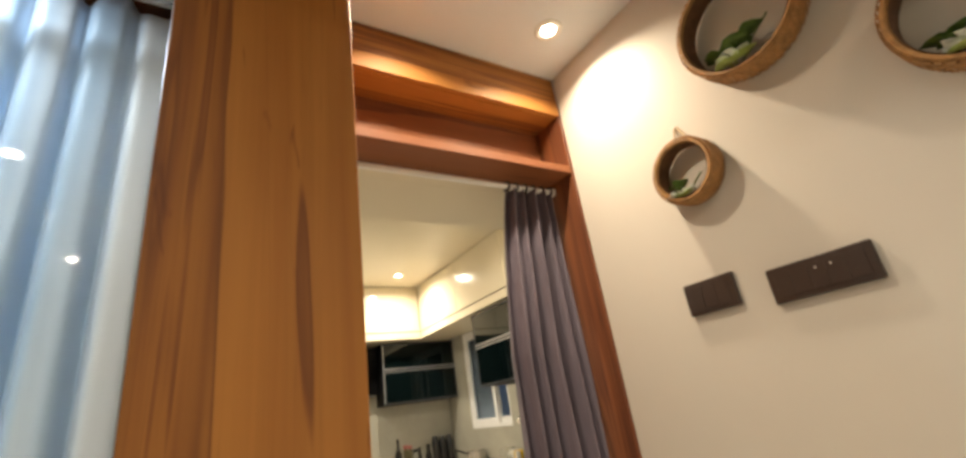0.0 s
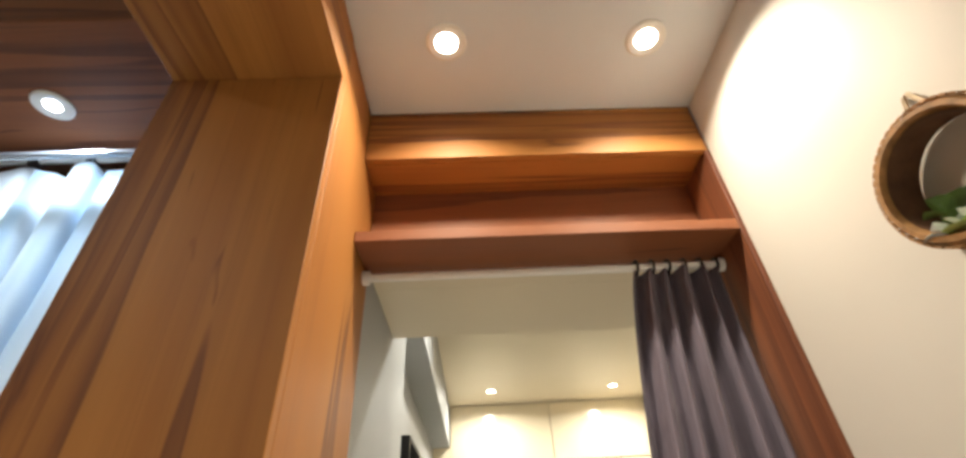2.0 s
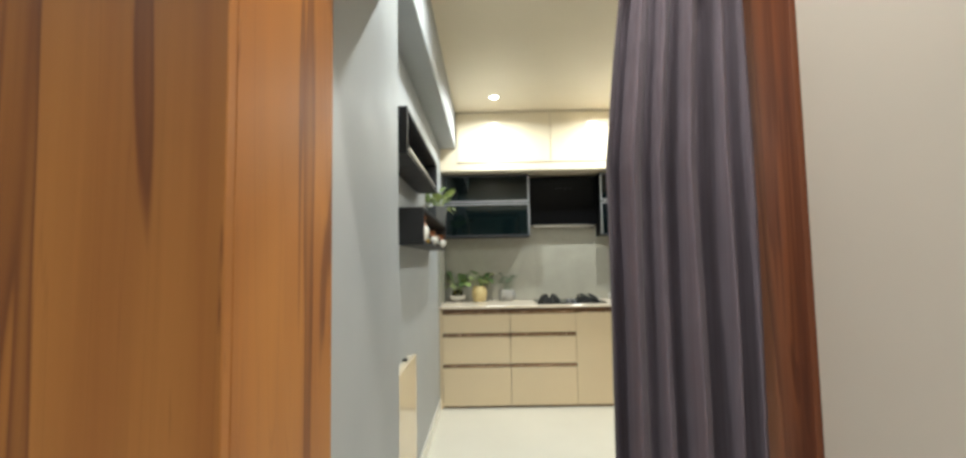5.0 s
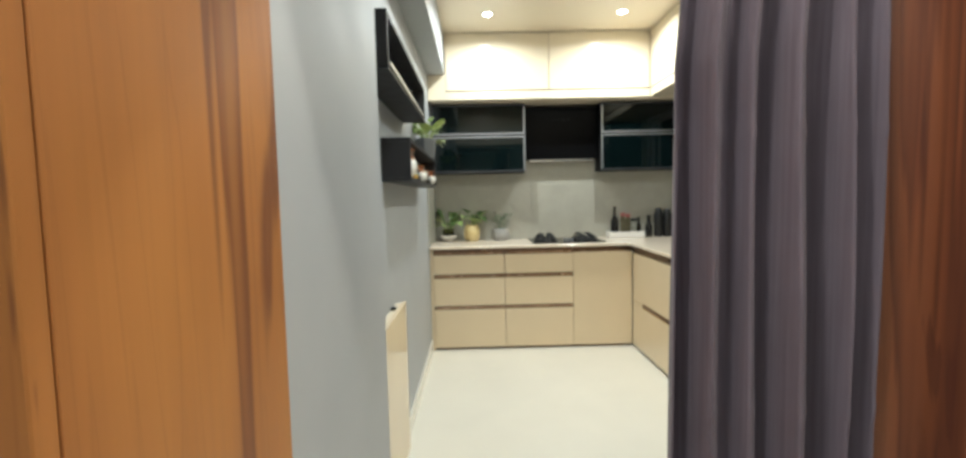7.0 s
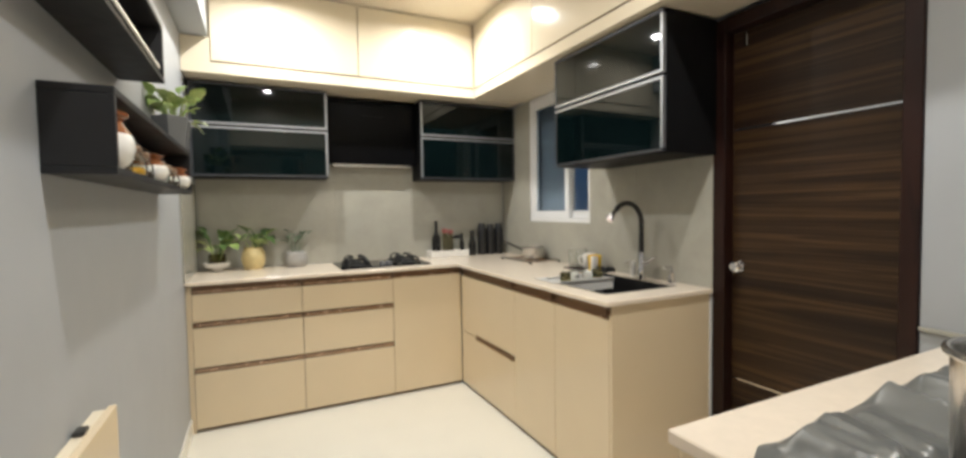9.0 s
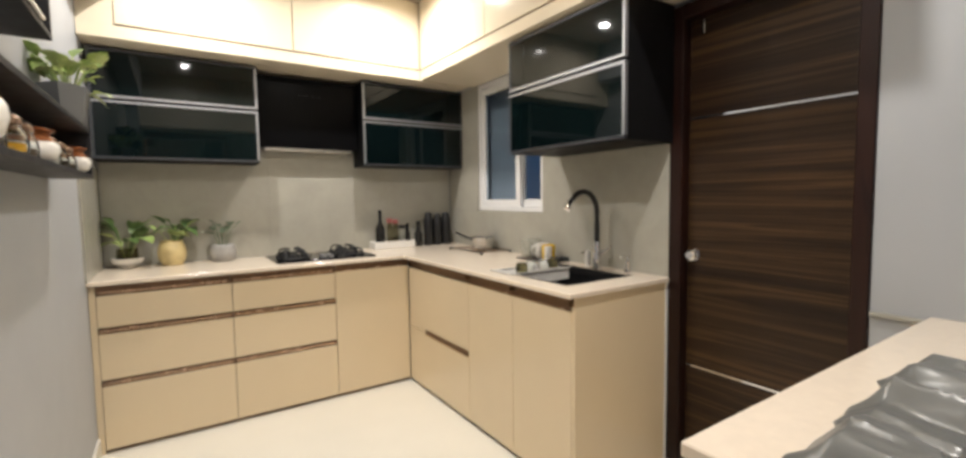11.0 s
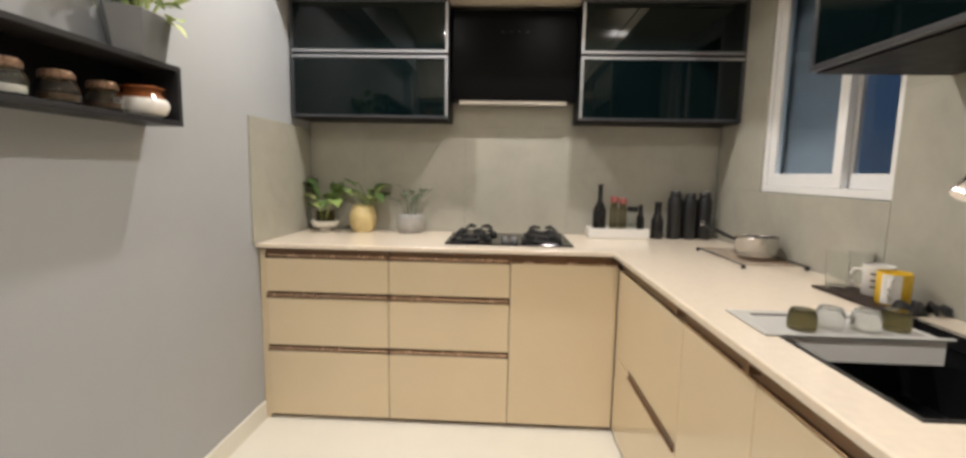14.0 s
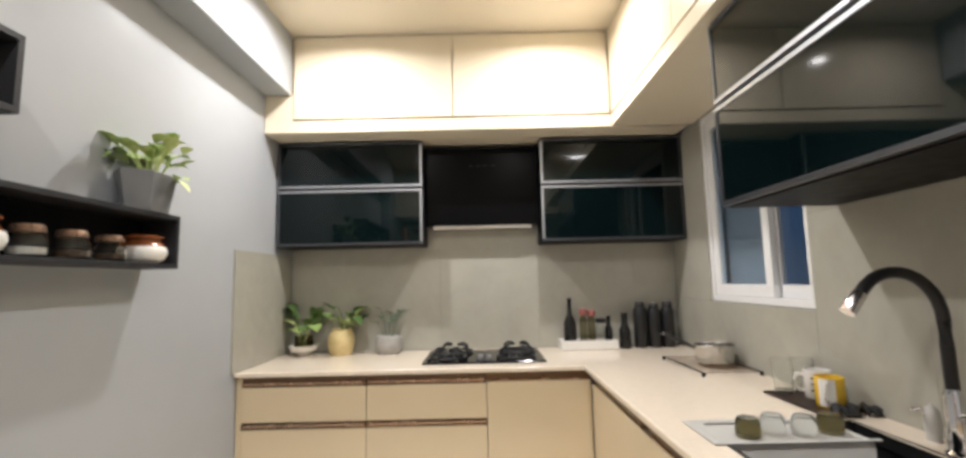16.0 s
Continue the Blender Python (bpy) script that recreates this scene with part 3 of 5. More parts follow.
for y0, y1 in ((3.83, 4.40), (4.40, BACK - 0.011)):
    part("tile", lean(box(RIGHT - 0.010, RIGHT, y0 + 0.0003, y1 - 0.0003, TOP + 0.001, WIN[2] - 0.002, 0.0004)), M_SPLASH, sp)
part("tile", lean(box(RIGHT - 0.010, RIGHT, 4.622, BACK - 0.011, WIN[2] - 0.001, 2.12, 0.0004)), M_SPLASH, sp)

# ---- wall units ----


def glass_door(parent, axis, a0, a1, z0, z1, at):
    """A lift-up door: aluminium frame with dark glass, facing -y (axis 0) or -x (axis 1)."""
    w, t = 0.014, 0.020

    def bx(p0, p1, q0, q1, d0, d1, bev=0.001):
        return box(p0, p1, at + d0, at + d1, q0, q1, bev) if axis == 0 else box(at + d0, at + d1, p0, p1, q0, q1, bev)
    g = part("door", bx(a0 + w, a1 - w, z0 + w, z1 - w, 0.004, 0.010, 0), M_DARKGLASS, parent, "black tinted glass lift-up door")
    # Light on the frame is put into the metal: bright or dim by position.
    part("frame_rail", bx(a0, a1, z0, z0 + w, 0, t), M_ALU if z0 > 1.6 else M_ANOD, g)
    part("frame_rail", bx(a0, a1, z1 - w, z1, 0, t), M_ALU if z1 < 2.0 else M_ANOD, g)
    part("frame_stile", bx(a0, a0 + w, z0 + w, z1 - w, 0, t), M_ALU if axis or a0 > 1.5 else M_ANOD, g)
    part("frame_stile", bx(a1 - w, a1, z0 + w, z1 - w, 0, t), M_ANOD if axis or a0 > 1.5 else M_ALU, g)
    return g


def wall_unit(axis, a0, a1, at, back, label):
    c = ((a0 + a1) / 2, at + 0.1, 1.51) if axis == 0 else (at + 0.1, (a0 + a1) / 2, 1.51)
    u = thing("wall_cabinet", c, label, "cabinet", "glass wall cabinets")
    t0 = at + 0.022
    if axis == 0:
        part("body", box(a0, a1, t0, back - 0.012, 1.505, 2.115, 0.001), M_BLACK, u)
    else:
        part("body", lean(box(t0, back - 0.012, a0, a1, 1.505, 2.115, 0.001)), M_BLACK, u)
    glass_door(u, axis, a0, a1, 1.510, 1.832, at)
    glass_door(u, axis, a0, a1, 1.846, 2.112, at)
    return u


wall_unit(0, LEFT + 0.014, 1.155, 4.865, BACK, "black wall cabinet with two tinted glass lift-up doors")
wall_unit(0, 1.845, 2.670, 4.865, BACK, "black wall cabinet with two tinted glass lift-up doors")
wall_unit(1, 2.875, 3.678, 2.266, RIGHT, "black wall cabinet with tinted glass doors beside the window")

# chimney hood
hd = thing("cooker_hood", (1.5, 5.0, 1.6), "black glass cooker hood with a steel lower lip", "hood")
b = bmesh.new()
prof = [(4.992, 1.625), (4.985, 2.10), (5.10, 2.10), (5.10, 1.625)]
va = [b.verts.new((1.160, y, z)) for y, z in prof]
vb = [b.verts.new((1.840, y, z)) for y, z in prof]
b.faces.new(va)
b.faces.new(vb[::-1])
for i in range(4):
    b.faces.new((va[i], va[(i + 1) % 4], vb[(i + 1) % 4], vb[i]))
part("body", b, M_HOOD, hd)
part("lip", box(1.205, 1.795, 4.995, 5.10, 1.602, 1.6245, 0.002), M_STEEL, hd, "brushed steel lip")
for i in range(4):
    part("touch_key", box(1.43 + i * 0.045, 1.442 + i * 0.045, 4.983, 4.9855, 1.985, 1.989), M_ANOD, hd)

# ---- loft ----
lo = thing("loft_cabinet", (1.35, 4.9, 2.12), "cream gloss overhead loft cabinet with two doors under the ceiling", "cabinet", "loft cabinets")
part("body", box(LEFT + 0.002, RIGHT - 0.002, 4.726, BACK - 0.002, 2.125, KITCHEN_Z - 0.003), M_LOFT, lo)
part("fascia", box(LEFT + 0.002, 2.226, 4.705, 4.725, 2.125, 2.192, 0.001), M_LOFT, lo)
part("filler", box(LEFT + 0.002, 0.460, 4.706, 4.725, 2.1925, 2.337), M_LOFT, lo)
for x0, x1 in ((0.463, 1.349), (1.352, 2.222)):
    part("door", box(x0 + 0.002, x1 - 0.002, 4.704, 4.7245, 2.203, KITCHEN_Z - 0.008, 0.001), M_LOFT, lo)
part("shadow_gap", box(0.462, 2.225, 4.7155, 4.7255, 2.1925, 2.2025), M_PROFILE, lo)
lr = thing("loft_cabinet", (2.4, 3.5, 2.12), "cream gloss overhead loft cabinet above the window and door", "cabinet", "loft cabinets")
part("body", lean(box(2.247, RIGHT - 0.002, 2.16, 4.7025, 2.125, KITCHEN_Z - 0.003)), M_LOFT, lr)
part("fascia", box(2.226, 2.246, 2.16, 4.7035, 2.125, 2.192, 0.001), M_LOFT, lr)
for y0, y1 in ((2.16, 3.01), (3.012, 3.856), (3.858, 4.7)):
    part("door", box(2.2255, 2.2455, y0 + 0.002, y1 - 0.002, 2.203, KITCHEN_Z - 0.008, 0.001), M_LOFT, lr)
part("shadow_gap", box(2.236, 2.2465, 2.162, 4.70, 2.1925, 2.2025), M_PROFILE, lr)

# ---- window ----
wn = thing("window_1", (2.7, 4.2, WIN[2]), "white sliding window with two panes, dark outside", "window", kind="structure")
fx0, fx1 = 2.652, 2.735
part("window_frame", lean(box(fx0, fx1, WIN[0] + 0.001, WIN[1] - 0.001, WIN[2] + 0.001, WIN[2] + 0.030, 0.002)), M_UPVC, wn)
part("window_frame", lean(box(fx0, fx1, WIN[0] + 0.001, WIN[1] - 0.001, WIN[3] - 0.032, WIN[3] - 0.002, 0.002)), M_UPVC, wn)
for y0, y1 in ((WIN[0] + 0.001, WIN[0] + 0.028), (WIN[1] - 0.028, WIN[1] - 0.001)):
    part("window_frame", lean(box(fx0, fx1, y0, y1, WIN[2] + 0.0305, WIN[3] - 0.0325, 0.002)), M_UPVC, wn)


def sash(y0, y1, x):
    s = part("sash", lean(box(x, x + 0.028, y0, y1, WIN[2] + 0.031, WIN[2] + 0.083, 0.002)), M_UPVC, wn)
    part("sash_rail", lean(box(x, x + 0.028, y0, y1, WIN[3] - 0.085, WIN[3] - 0.034, 0.002)), M_UPVC, s)
    for a in (y0, y1 - 0.05):
        part("sash_stile", lean(box(x, x + 0.028, a, a + 0.05, WIN[2] + 0.0835, WIN[3] - 0.0855, 0.002)), M_UPVC, s)
    g = part("pane", lean(box(x + 0.011, x + 0.017, y0 + 0.05, y1 - 0.05, WIN[2] + 0.0835, WIN[3] - 0.0855)), M_PANE, s)
    g.visible_shadow = False


sash(4.095, 4.591, 2.662)
screen = part("insect_screen", lean(box(2.722, 2.724, 4.10, 4.585, WIN[2] + 0.04, WIN[3] - 0.04)), M_MESH, wn, "grey insect screen behind one pane")
sash(3.859, 4.14, 2.694)
setting("backdrop", box(5.0, 5.1, 1.0, 8.0, -1.0, 5.0), M_NIGHT, "dimly glowing bluish backdrop outside the window", "backdrop")

# ---- door ----
dr = thing("door_1", (2.62, 2.5, 0), "dark zebrano laminate door with thin metal strips, closed", "door", kind="structure")
part("door_frame", box(2.602, 2.76, 2.832, 2.892, 0, 2.105, 0.003), M_DOORFRAME, dr)
part("door_frame", box(2.580, 2.76, 2.125, 2.178, 0, 2.105, 0.003), M_DOORFRAME, dr)
part("door_frame", box(2.595, 2.76, 2.1785, 2.8315, 2.045, 2.1045, 0.002), M_DOORFRAME, dr)
lf = part("leaf", box(2.655, 2.690, 2.181, 2.829, 0.006, 2.042, 0.002), M_ZEBRA, dr)
part("inlay_strip", box(2.653, 2.6545, 2.181, 2.829, 1.606, 1.614), M_CHROME, lf)
part("inlay_strip", box(2.653, 2.6545, 2.181, 2.829, 0.470, 0.478), M_CHROME, lf)
part("rose", tube([(2.655, 2.785, 0.995), (2.648, 2.785, 0.995)], 0.024, 20), M_CHROME, lf)
part("knob", tube([(2.648, 2.785, 0.995), (2.625, 2.785, 0.995), (2.622, 2.785, 0.995), (2.605, 2.785, 0.995), (2.597, 2.785, 0.995)], [0.010, 0.010, 0.022, 0.026, 0.017], 20), M_CHROME, lf, "chrome knob", True)
part("tower_bolt", box(2.643, 2.6545, 2.757, 2.768, 1.97, 2.035, 0.002), M_CHROME, lf)
setting("dado_trim", lean(box(RIGHT - 0.016, RIGHT - 0.0005, 1.98, 2.122, 0.862, 0.876, 0.002)), M_SPLASH, "grey tile ledge beside the door", "trim")

# ---- downlights ----


def downlight(x, y, z, mat, label, k=1.0):
    d = thing("downlight", (x, y, z), label, "ceiling light", "downlights", local=True)
    part("trim_ring", lathe([(0.034 * k, -0.001), (0.047, -0.001), (0.047, -0.005), (0.042, -0.008), (0.034 * k, -0.005), (0.034 * k, -0.001)], 32), M_WHITE, d)
    part("diffuser", lathe([(0.0, -0.003), (0.0335 * k, -0.003)], 32), mat, d, "glowing round diffuser")


for lx, ly in KITCHEN_LAMPS:
    downlight(lx, ly, KITCHEN_Z, M_LED, "round white recessed downlight, switched on")
for lx, ly in LIVING_LAMPS:
    downlight(lx, ly, LIVING_Z, M_LED, "round white recessed downlight, switched on", 0.78)
# Fixtures drawn for the added hall fill lamps.
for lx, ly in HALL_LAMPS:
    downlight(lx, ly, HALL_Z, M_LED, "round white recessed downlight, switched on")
downlight(-0.37, 1.10, 2.48, M_LED_COOL, "round cool white downlight in the wooden soffit", 0.6)

# ---- curtains ----


def pleated(name, x0, x1, y, z0, z1, folds, depth, mat, parent, seed, spread=0.0, cols=220, rows=26, sharp=1.0, creases=(), ribs=0.0, sag=0.0, loops=0.155, lap=0.3):
    """A hanging cloth with pinched top, uneven deepening folds, small ribs and ironed-in creases; spread widens it towards the floor on the -x side."""
    rnd = random.Random(seed)
    ph = [rnd.uniform(0, 6.28) for _ in range(5)]
    b = bmesh.new()
    grid = []
    for j in range(rows + 1):
        s = j / rows
        z = z1 + (z0 - z1) * s
        row = []
        for i in range(cols + 1):
            u = i / cols
            w = u + 0.012 * math.sin(5.1 * u + ph[0] + 0.4 * s) * (0.8 + 0.3 * s)
            a = 2 * math.pi * folds * w + 0.9 * math.sin(3 * u * math.pi + ph[1])
            amp = depth * (0.45 + 0.55 * min(1, s * 2.2)) * (1 + 0.35 * math.sin(9 * u + ph[2]))
            raw = math.sin(a)
            fold = math.copysign(abs(raw) ** sharp, raw) + 0.3 * math.sin(2 * a + ph[3] + 0.6 * s)
            rib = ribs * (math.sin(5.3 * a + ph[4] + 1.1 * math.sin(4 * s + 3 * u)) + 0.6 * math.sin(11.0 * a + 2.0 * s))
            nick = 0.0
            for zc in creases:
                d = z - zc - 0.006 * math.sin(17 * u + 9 * zc)
                nick += 0.0016 * math.exp(-(d / 0.010) ** 2)
            x = x0 - spread * min(1, s * 3.5) ** 0.7 * (1 - u) + (x1 - x0) * u + lap * depth * math.cos(a)
            drop = sag * abs(math.sin(math.pi * (x0 + (x1 - x0) * u + 2.38) / loops)) * (1 - s) ** 6
            row.append(b.verts.new((x, y + amp * fold + rib * (0.3 + 0.7 * s) - nick + 0.004 * math.sin(13 * s + 7 * u), z - drop)))
        grid.append(row)
    for r0, r1 in zip(grid, grid[1:]):
        for i in range(cols):
            b.faces.new((r0[i], r0[i + 1], r1[i + 1], r1[i]))
    ob = part(name, b, mat, parent, smooth=True)
    m = ob.modifiers.new("thickness", "SOLIDIFY")
    m.thickness = 0.0016
    return ob


rod = thing("curtain_rod", (0.85, 1.262, 2.03), "slim white curtain rod across the doorway", "curtain rod")
part("rod", tube([(0.424, 1.262, 2.032), (1.264, 1.262, 2.032)], 0.010, 14), M_UPVC, rod, smooth=True)
part("end_socket", tube([(0.421, 1.262, 2.032), (0.436, 1.262, 2.032)], 0.017, 16), M_UPVC, rod)
part("end_socket", tube([(1.252, 1.262, 2.032), (1.2665, 1.262, 2.032)], 0.017, 16), M_UPVC, rod)
cu = thing("curtain", (1.15, 1.262, 0.03), "grey mauve curtain gathered to one side of the doorway", "curtain")
pleated("cloth", 1.055, 1.252, 1.258, 0.03, 2.022, 4.9, 0.036, M_CURTAIN, cu, 3, spread=0.085, cols=320, rows=180, sharp=0.92, creases=(0.62, 0.98, 1.36, 1.70), ribs=0.0005, lap=-0.06)
for i in range(6):
    cx = 1.058 + i * 0.038
    part("ring", tube([(cx, 1.262 + 0.016 * math.cos(a), 2.032 + 0.016 * math.sin(a)) for a in [k * math.pi / 8 for k in range(16)]], 0.0032, 8, closed=True), M_RUBBER, cu)

rod = thing("curtain_rod", (-0.9, 1.27, 2.455), "dark curtain rod below the soffit", "curtain rod")
part("rod", tube([(-2.5, 1.27, 2.452), (0.16, 1.27, 2.452)], 0.011, 14), M_UPVC, rod, smooth=True)
cu = thing("curtain", (-0.9, 1.27, 0.03), "pale blue-white sheer curtain hanging in soft folds", "curtain")
pleated("cloth", -2.4, 0.16, 1.27, 0.03, 2.436, 25, 0.024, M_SHEER, cu, 8, cols=560, rows=60, sag=0.042)
# Black strip added for the shaded gap between cloth top and soffit.
pleated("dark_gap_strip", -2.4, 0.16, 1.335, 2.380, 2.440, 15, 0.018, M_RUBBER, cu, 8, cols=300, rows=3)
for i in range(17):
    cx = -2.38 + i * 0.155
    part("loop", box(cx - 0.012, cx + 0.012, 1.256, 1.284, 2.43, 2.466, 0.003), M_RUBBER, cu)

gd = thing("sliding_glass_door", (-1.1, 1.165, 0), "clear sliding glass panel in front of the pale curtain", "glass door", kind="structure")
pn = part("pane", box(-2.5, 0.052, 1.166, 1.172, 0.05, 2.36), M_GLASS, gd)
pn.visible_shadow = False
part("frame_stile", box(0.053, 0.077, 1.155, 1.182, 0.0, 2.40, 0.002), M_ALU, gd, "slim aluminium stile")
part("frame_rail", box(-2.5, 0.052, 1.158, 1.180, 0.0, 0.049, 0.002), M_ALU, gd)
part("frame_rail", box(-2.5, 0.052, 1.158, 1.180, 2.361, 2.375, 0.002), M_ALU, gd)

# ---- sink and tap ----
M_CEMENT_PALE = plain("pale_satin_steel", (0.62, 0.61, 0.58), 0.42, 0.25, vary=0.04)
sk = thing("kitchen_sink", (2.3, 3.3, 0.66), "black granite composite sink bowl set under the worktop", "sink")
part("bowl_floor", box(SX0 - 0.004, SX1 + 0.004, SY0 - 0.004, SY1 + 0.004, 0.660, 0.672), M_SINK, sk)
for x0, x1, y0, y1 in ((SX0 - 0.016, SX0 - 0.002, SY0 - 0.016, SY1 + 0.016), (SX1 + 0.002, SX1 + 0.016, SY0 - 0.016, SY1 + 0.016),
                       (SX0 - 0.002, SX1 + 0.002, SY0 - 0.016, SY0 - 0.002), (SX0 - 0.002, SX1 + 0.002, SY1 + 0.002, SY1 + 0.016)):
    part("bowl_wall", box(x0, x1, y0, y1, 0.6725, UNDER - 0.001), M_SINK, sk)
for x0, x1, y0, y1 in ((SX0, SX0 + 0.007, SY0, SY1), (SX1 - 0.007, SX1, SY0, SY1), (SX0 + 0.0072, SX1 - 0.0072, SY0, SY0 + 0.007), (SX0 + 0.0072, SX1 - 0.0072, SY1 - 0.007, SY1)):
    part("rim", box(x0, x1, y0, y1, UNDER - 0.02, TOP + 0.002, 0.001), M_SINK, sk)
part("drain", lathe([(0.0, 0.0), (0.038, 0.0), (0.043, 0.004), (0.0, 0.006)], 24, (2.3, 3.22, 0.672)), M_STEEL, sk, smooth=True)

dt = thing("draining_tray", (2.3, 3.48, TOP - 0.05), "pale steel draining tray resting across the sink", "tray")
b = box(SX0 + 0.009, SX1 - 0.075, 3.400, 3.552, TOP - 0.058, TOP - 0.052)
box(SX0 + 0.009, SX1 - 0.075, 3.397, 3.401, TOP - 0.058, TOP - 0.001, bm=b)
box(SX0 + 0.009, SX1 - 0.075, 3.5485, 3.552, TOP - 0.052, TOP - 0.001, bm=b)
box(SX0 + 0.009, SX0 + 0.013, 3.4015, 3.548, TOP - 0.052, TOP - 0.001, bm=b)
box(SX1 - 0.079, SX1 - 0.075, 3.4015, 3.548, TOP - 0.052, TOP - 0.001, bm=b)
part("pan", b, M_WHITE, dt)
b = box(SX0 - 0.012, SX1 - 0.065, 3.385, 3.396, TOP + 0.002, TOP + 0.006, 0.001)
box(SX0 - 0.012, SX1 - 0.065, 3.5525, 3.575, TOP + 0.002, TOP + 0.006, 0.001, bm=b)
box(SX0 - 0.034, SX0 - 0.0125, 3.385, 3.575, TOP + 0.002, TOP + 0.006, 0.001, bm=b)
box(SX0 - 0.012, SX0 + 0.0125, 3.3965, 3.552, TOP + 0.0022, TOP + 0.0058, 0.001, bm=b)
part("flange", b, M_CEMENT_PALE, dt)
b = box(SX0 + 0.009, SX1 - 0.075, 3.400, 3.552, TOP - 0.006, TOP - 0.002)
part("grid", b, M_CEMENT_PALE, dt)


def tumbler(x, y, z, mat, label, r=0.030, h=0.047):
    g = thing("drinking_glass", (x, y, z), label, "glass", "glasses draining upside down", local=True)
    part("glass", lathe([(r, 0), (r * 1.04, 0.3 * h), (r * 0.98, 0.8 * h), (r * 0.80, h), (0, h), (0, h - 0.005), (r * 0.72, h - 0.006), (r * 0.9, 0.75 * h), (r * 0.96, 0.3 * h), (r * 0.93, 0), (r, 0)], 20), mat, g, smooth=True)


tumbler(2.172, 3.455, TOP - 0.001, M_AMBERGLASS, "smoky green glass upside down on the draining tray")
tumbler(2.245, 3.47, TOP - 0.001, M_HAZE, "clear glass upside down on the draining tray", 0.029, 0.050)
tumbler(2.317, 3.455, TOP - 0.001, M_HAZE, "clear glass upside down on the draining tray", 0.029, 0.050)
tumbler(2.395, 3.47, TOP - 0.001, M_AMBERGLASS, "smoky green glass upside down on the draining tray")

tp = thing("kitchen_tap", (2.552, 3.29, TOP), "tall tap with a black flexible neck and chrome ends", "tap")
part("base", lathe([(0.0, 0), (0.027, 0), (0.027, 0.006), (0.021, 0.012), (0.019, 0.13), (0.015, 0.145), (0.0, 0.145)], 24, (2.552, 3.29, TOP)), M_CHROME, tp, "chrome base", True)
neck = [(2.552, 3.29, 1.02), (2.552, 3.29, 1.12)]
for k in range(13):
    a = math.pi * (k / 12) * 0.80
    neck.append((2.450 + 0.102 * math.cos(a), 3.29, 1.178 + 0.112 * math.sin(a)))
part("neck", tube(neck, 0.0135, 14), M_RUBBER, tp, "black flexible neck", True)
e0, e1 = Vector(neck[-1]), Vector(neck[-1]) + (Vector(neck[-1]) - Vector(neck[-2])).normalized() * 0.055
part("spout_tip", tube([e0, e0.lerp(e1, 0.15), e1], [0.0135, 0.016, 0.017], 16), M_CHROME, tp, "chrome spout", True)
part("lever", tube([(2.552, 3.270, 0.965), (2.552, 3.235, 0.975), (2.540, 3.185, 1.005)], [0.012, 0.009, 0.006], 12), M_CHROME, tp, smooth=True)
sd = thing("soap_dispenser", (2.57, 3.10, TOP), "small chrome soap dispenser beside the sink", "soap dispenser", local=True)
part("bottle", lathe([(0.0, 0), (0.021, 0), (0.021, 0.008), (0.014, 0.014), (0.013, 0.055), (0.008, 0.06), (0.0, 0.06)], 20), M_CHROME, sd, smooth=True)
part("spout", tube([(0, 0, 0.058), (0, 0, 0.085), (-0.055, 0, 0.082)], 0.006, 10), M_CHROME, sd, smooth=True)
rf = thing("filter_tap", (2.585, 3.385, TOP), "small pale water filter tap behind the sink", "tap", local=True)
part("body", lathe([(0.0, 0), (0.016, 0), (0.014, 0.01), (0.018, 0.04), (0.015, 0.075), (0.0, 0.09)], 18), M_CEMENT_PALE, rf, smooth=True)
part("lever", tube([(0, 0, 0.06), (-0.02, 0.01, 0.075), (-0.035, 0.015, 0.07)], 0.006, 8), M_CHROME, rf)

# ---- hob ----
hb = thing("gas_hob", (1.49, 4.78, TOP), "black glass gas hob with cast iron pan supports", "hob")
part("glass_plate", box(1.182, 1.805, 4.585, 5.0, TOP, TOP + 0.010, 0.002), M_HOB, hb)
for bx, by, br in ((1.30, 4.70, 0.050), (1.33, 4.90, 0.040), (1.66, 4.70, 0.040), (1.68, 4.90, 0.050)):
    part("burner", lathe([(br, 0), (br, 0.010), (br * 0.72, 0.014), (br * 0.72, 0.022), (br * 0.6, 0.026), (0, 0.027)], 24, (bx, by, TOP + 0.010)), M_IRON, hb, smooth=True)
    s = part("pan_support", tube([(bx + 0.098 * math.cos(a), by + 0.092 * math.sin(a), TOP + 0.020) for a in [k * math.pi / 12 for k in range(24)]], 0.006, 6, closed=True), M_IRON, hb)
    for k in range(4):
        a = math.pi / 4 + k * math.pi / 2
        c, sn = math.cos(a), math.sin(a)
        part("arm", tube([(bx + 0.098 * c, by + 0.092 * sn, TOP + 0.016), (bx + 0.096 * c, by + 0.090 * sn, TOP + 0.044), (bx + 0.066 * c, by + 0.066 * sn, TOP + 0.060), (bx + 0.026 * c, by + 0.026 * sn, TOP + 0.056)], 0.0065, 6), M_IRON, s)
for k in range(4):
    part("knob", lathe([(0.017, 0), (0.018, 0.004), (0.015, 0.020), (0.0, 0.022)], 18, (1.475 + 0.045 * (k % 2), 4.635 + 0.055 * (k // 2), TOP + 0.010)), M_ALU, hb, "satin steel knob", True)

# ---- plants on the worktop ----
pa = thing("potted_plant", (0.435, 5.0, TOP), "dark green leafy plant in a white bowl on a glass stand", "plant", "plants on the worktop", local=True)
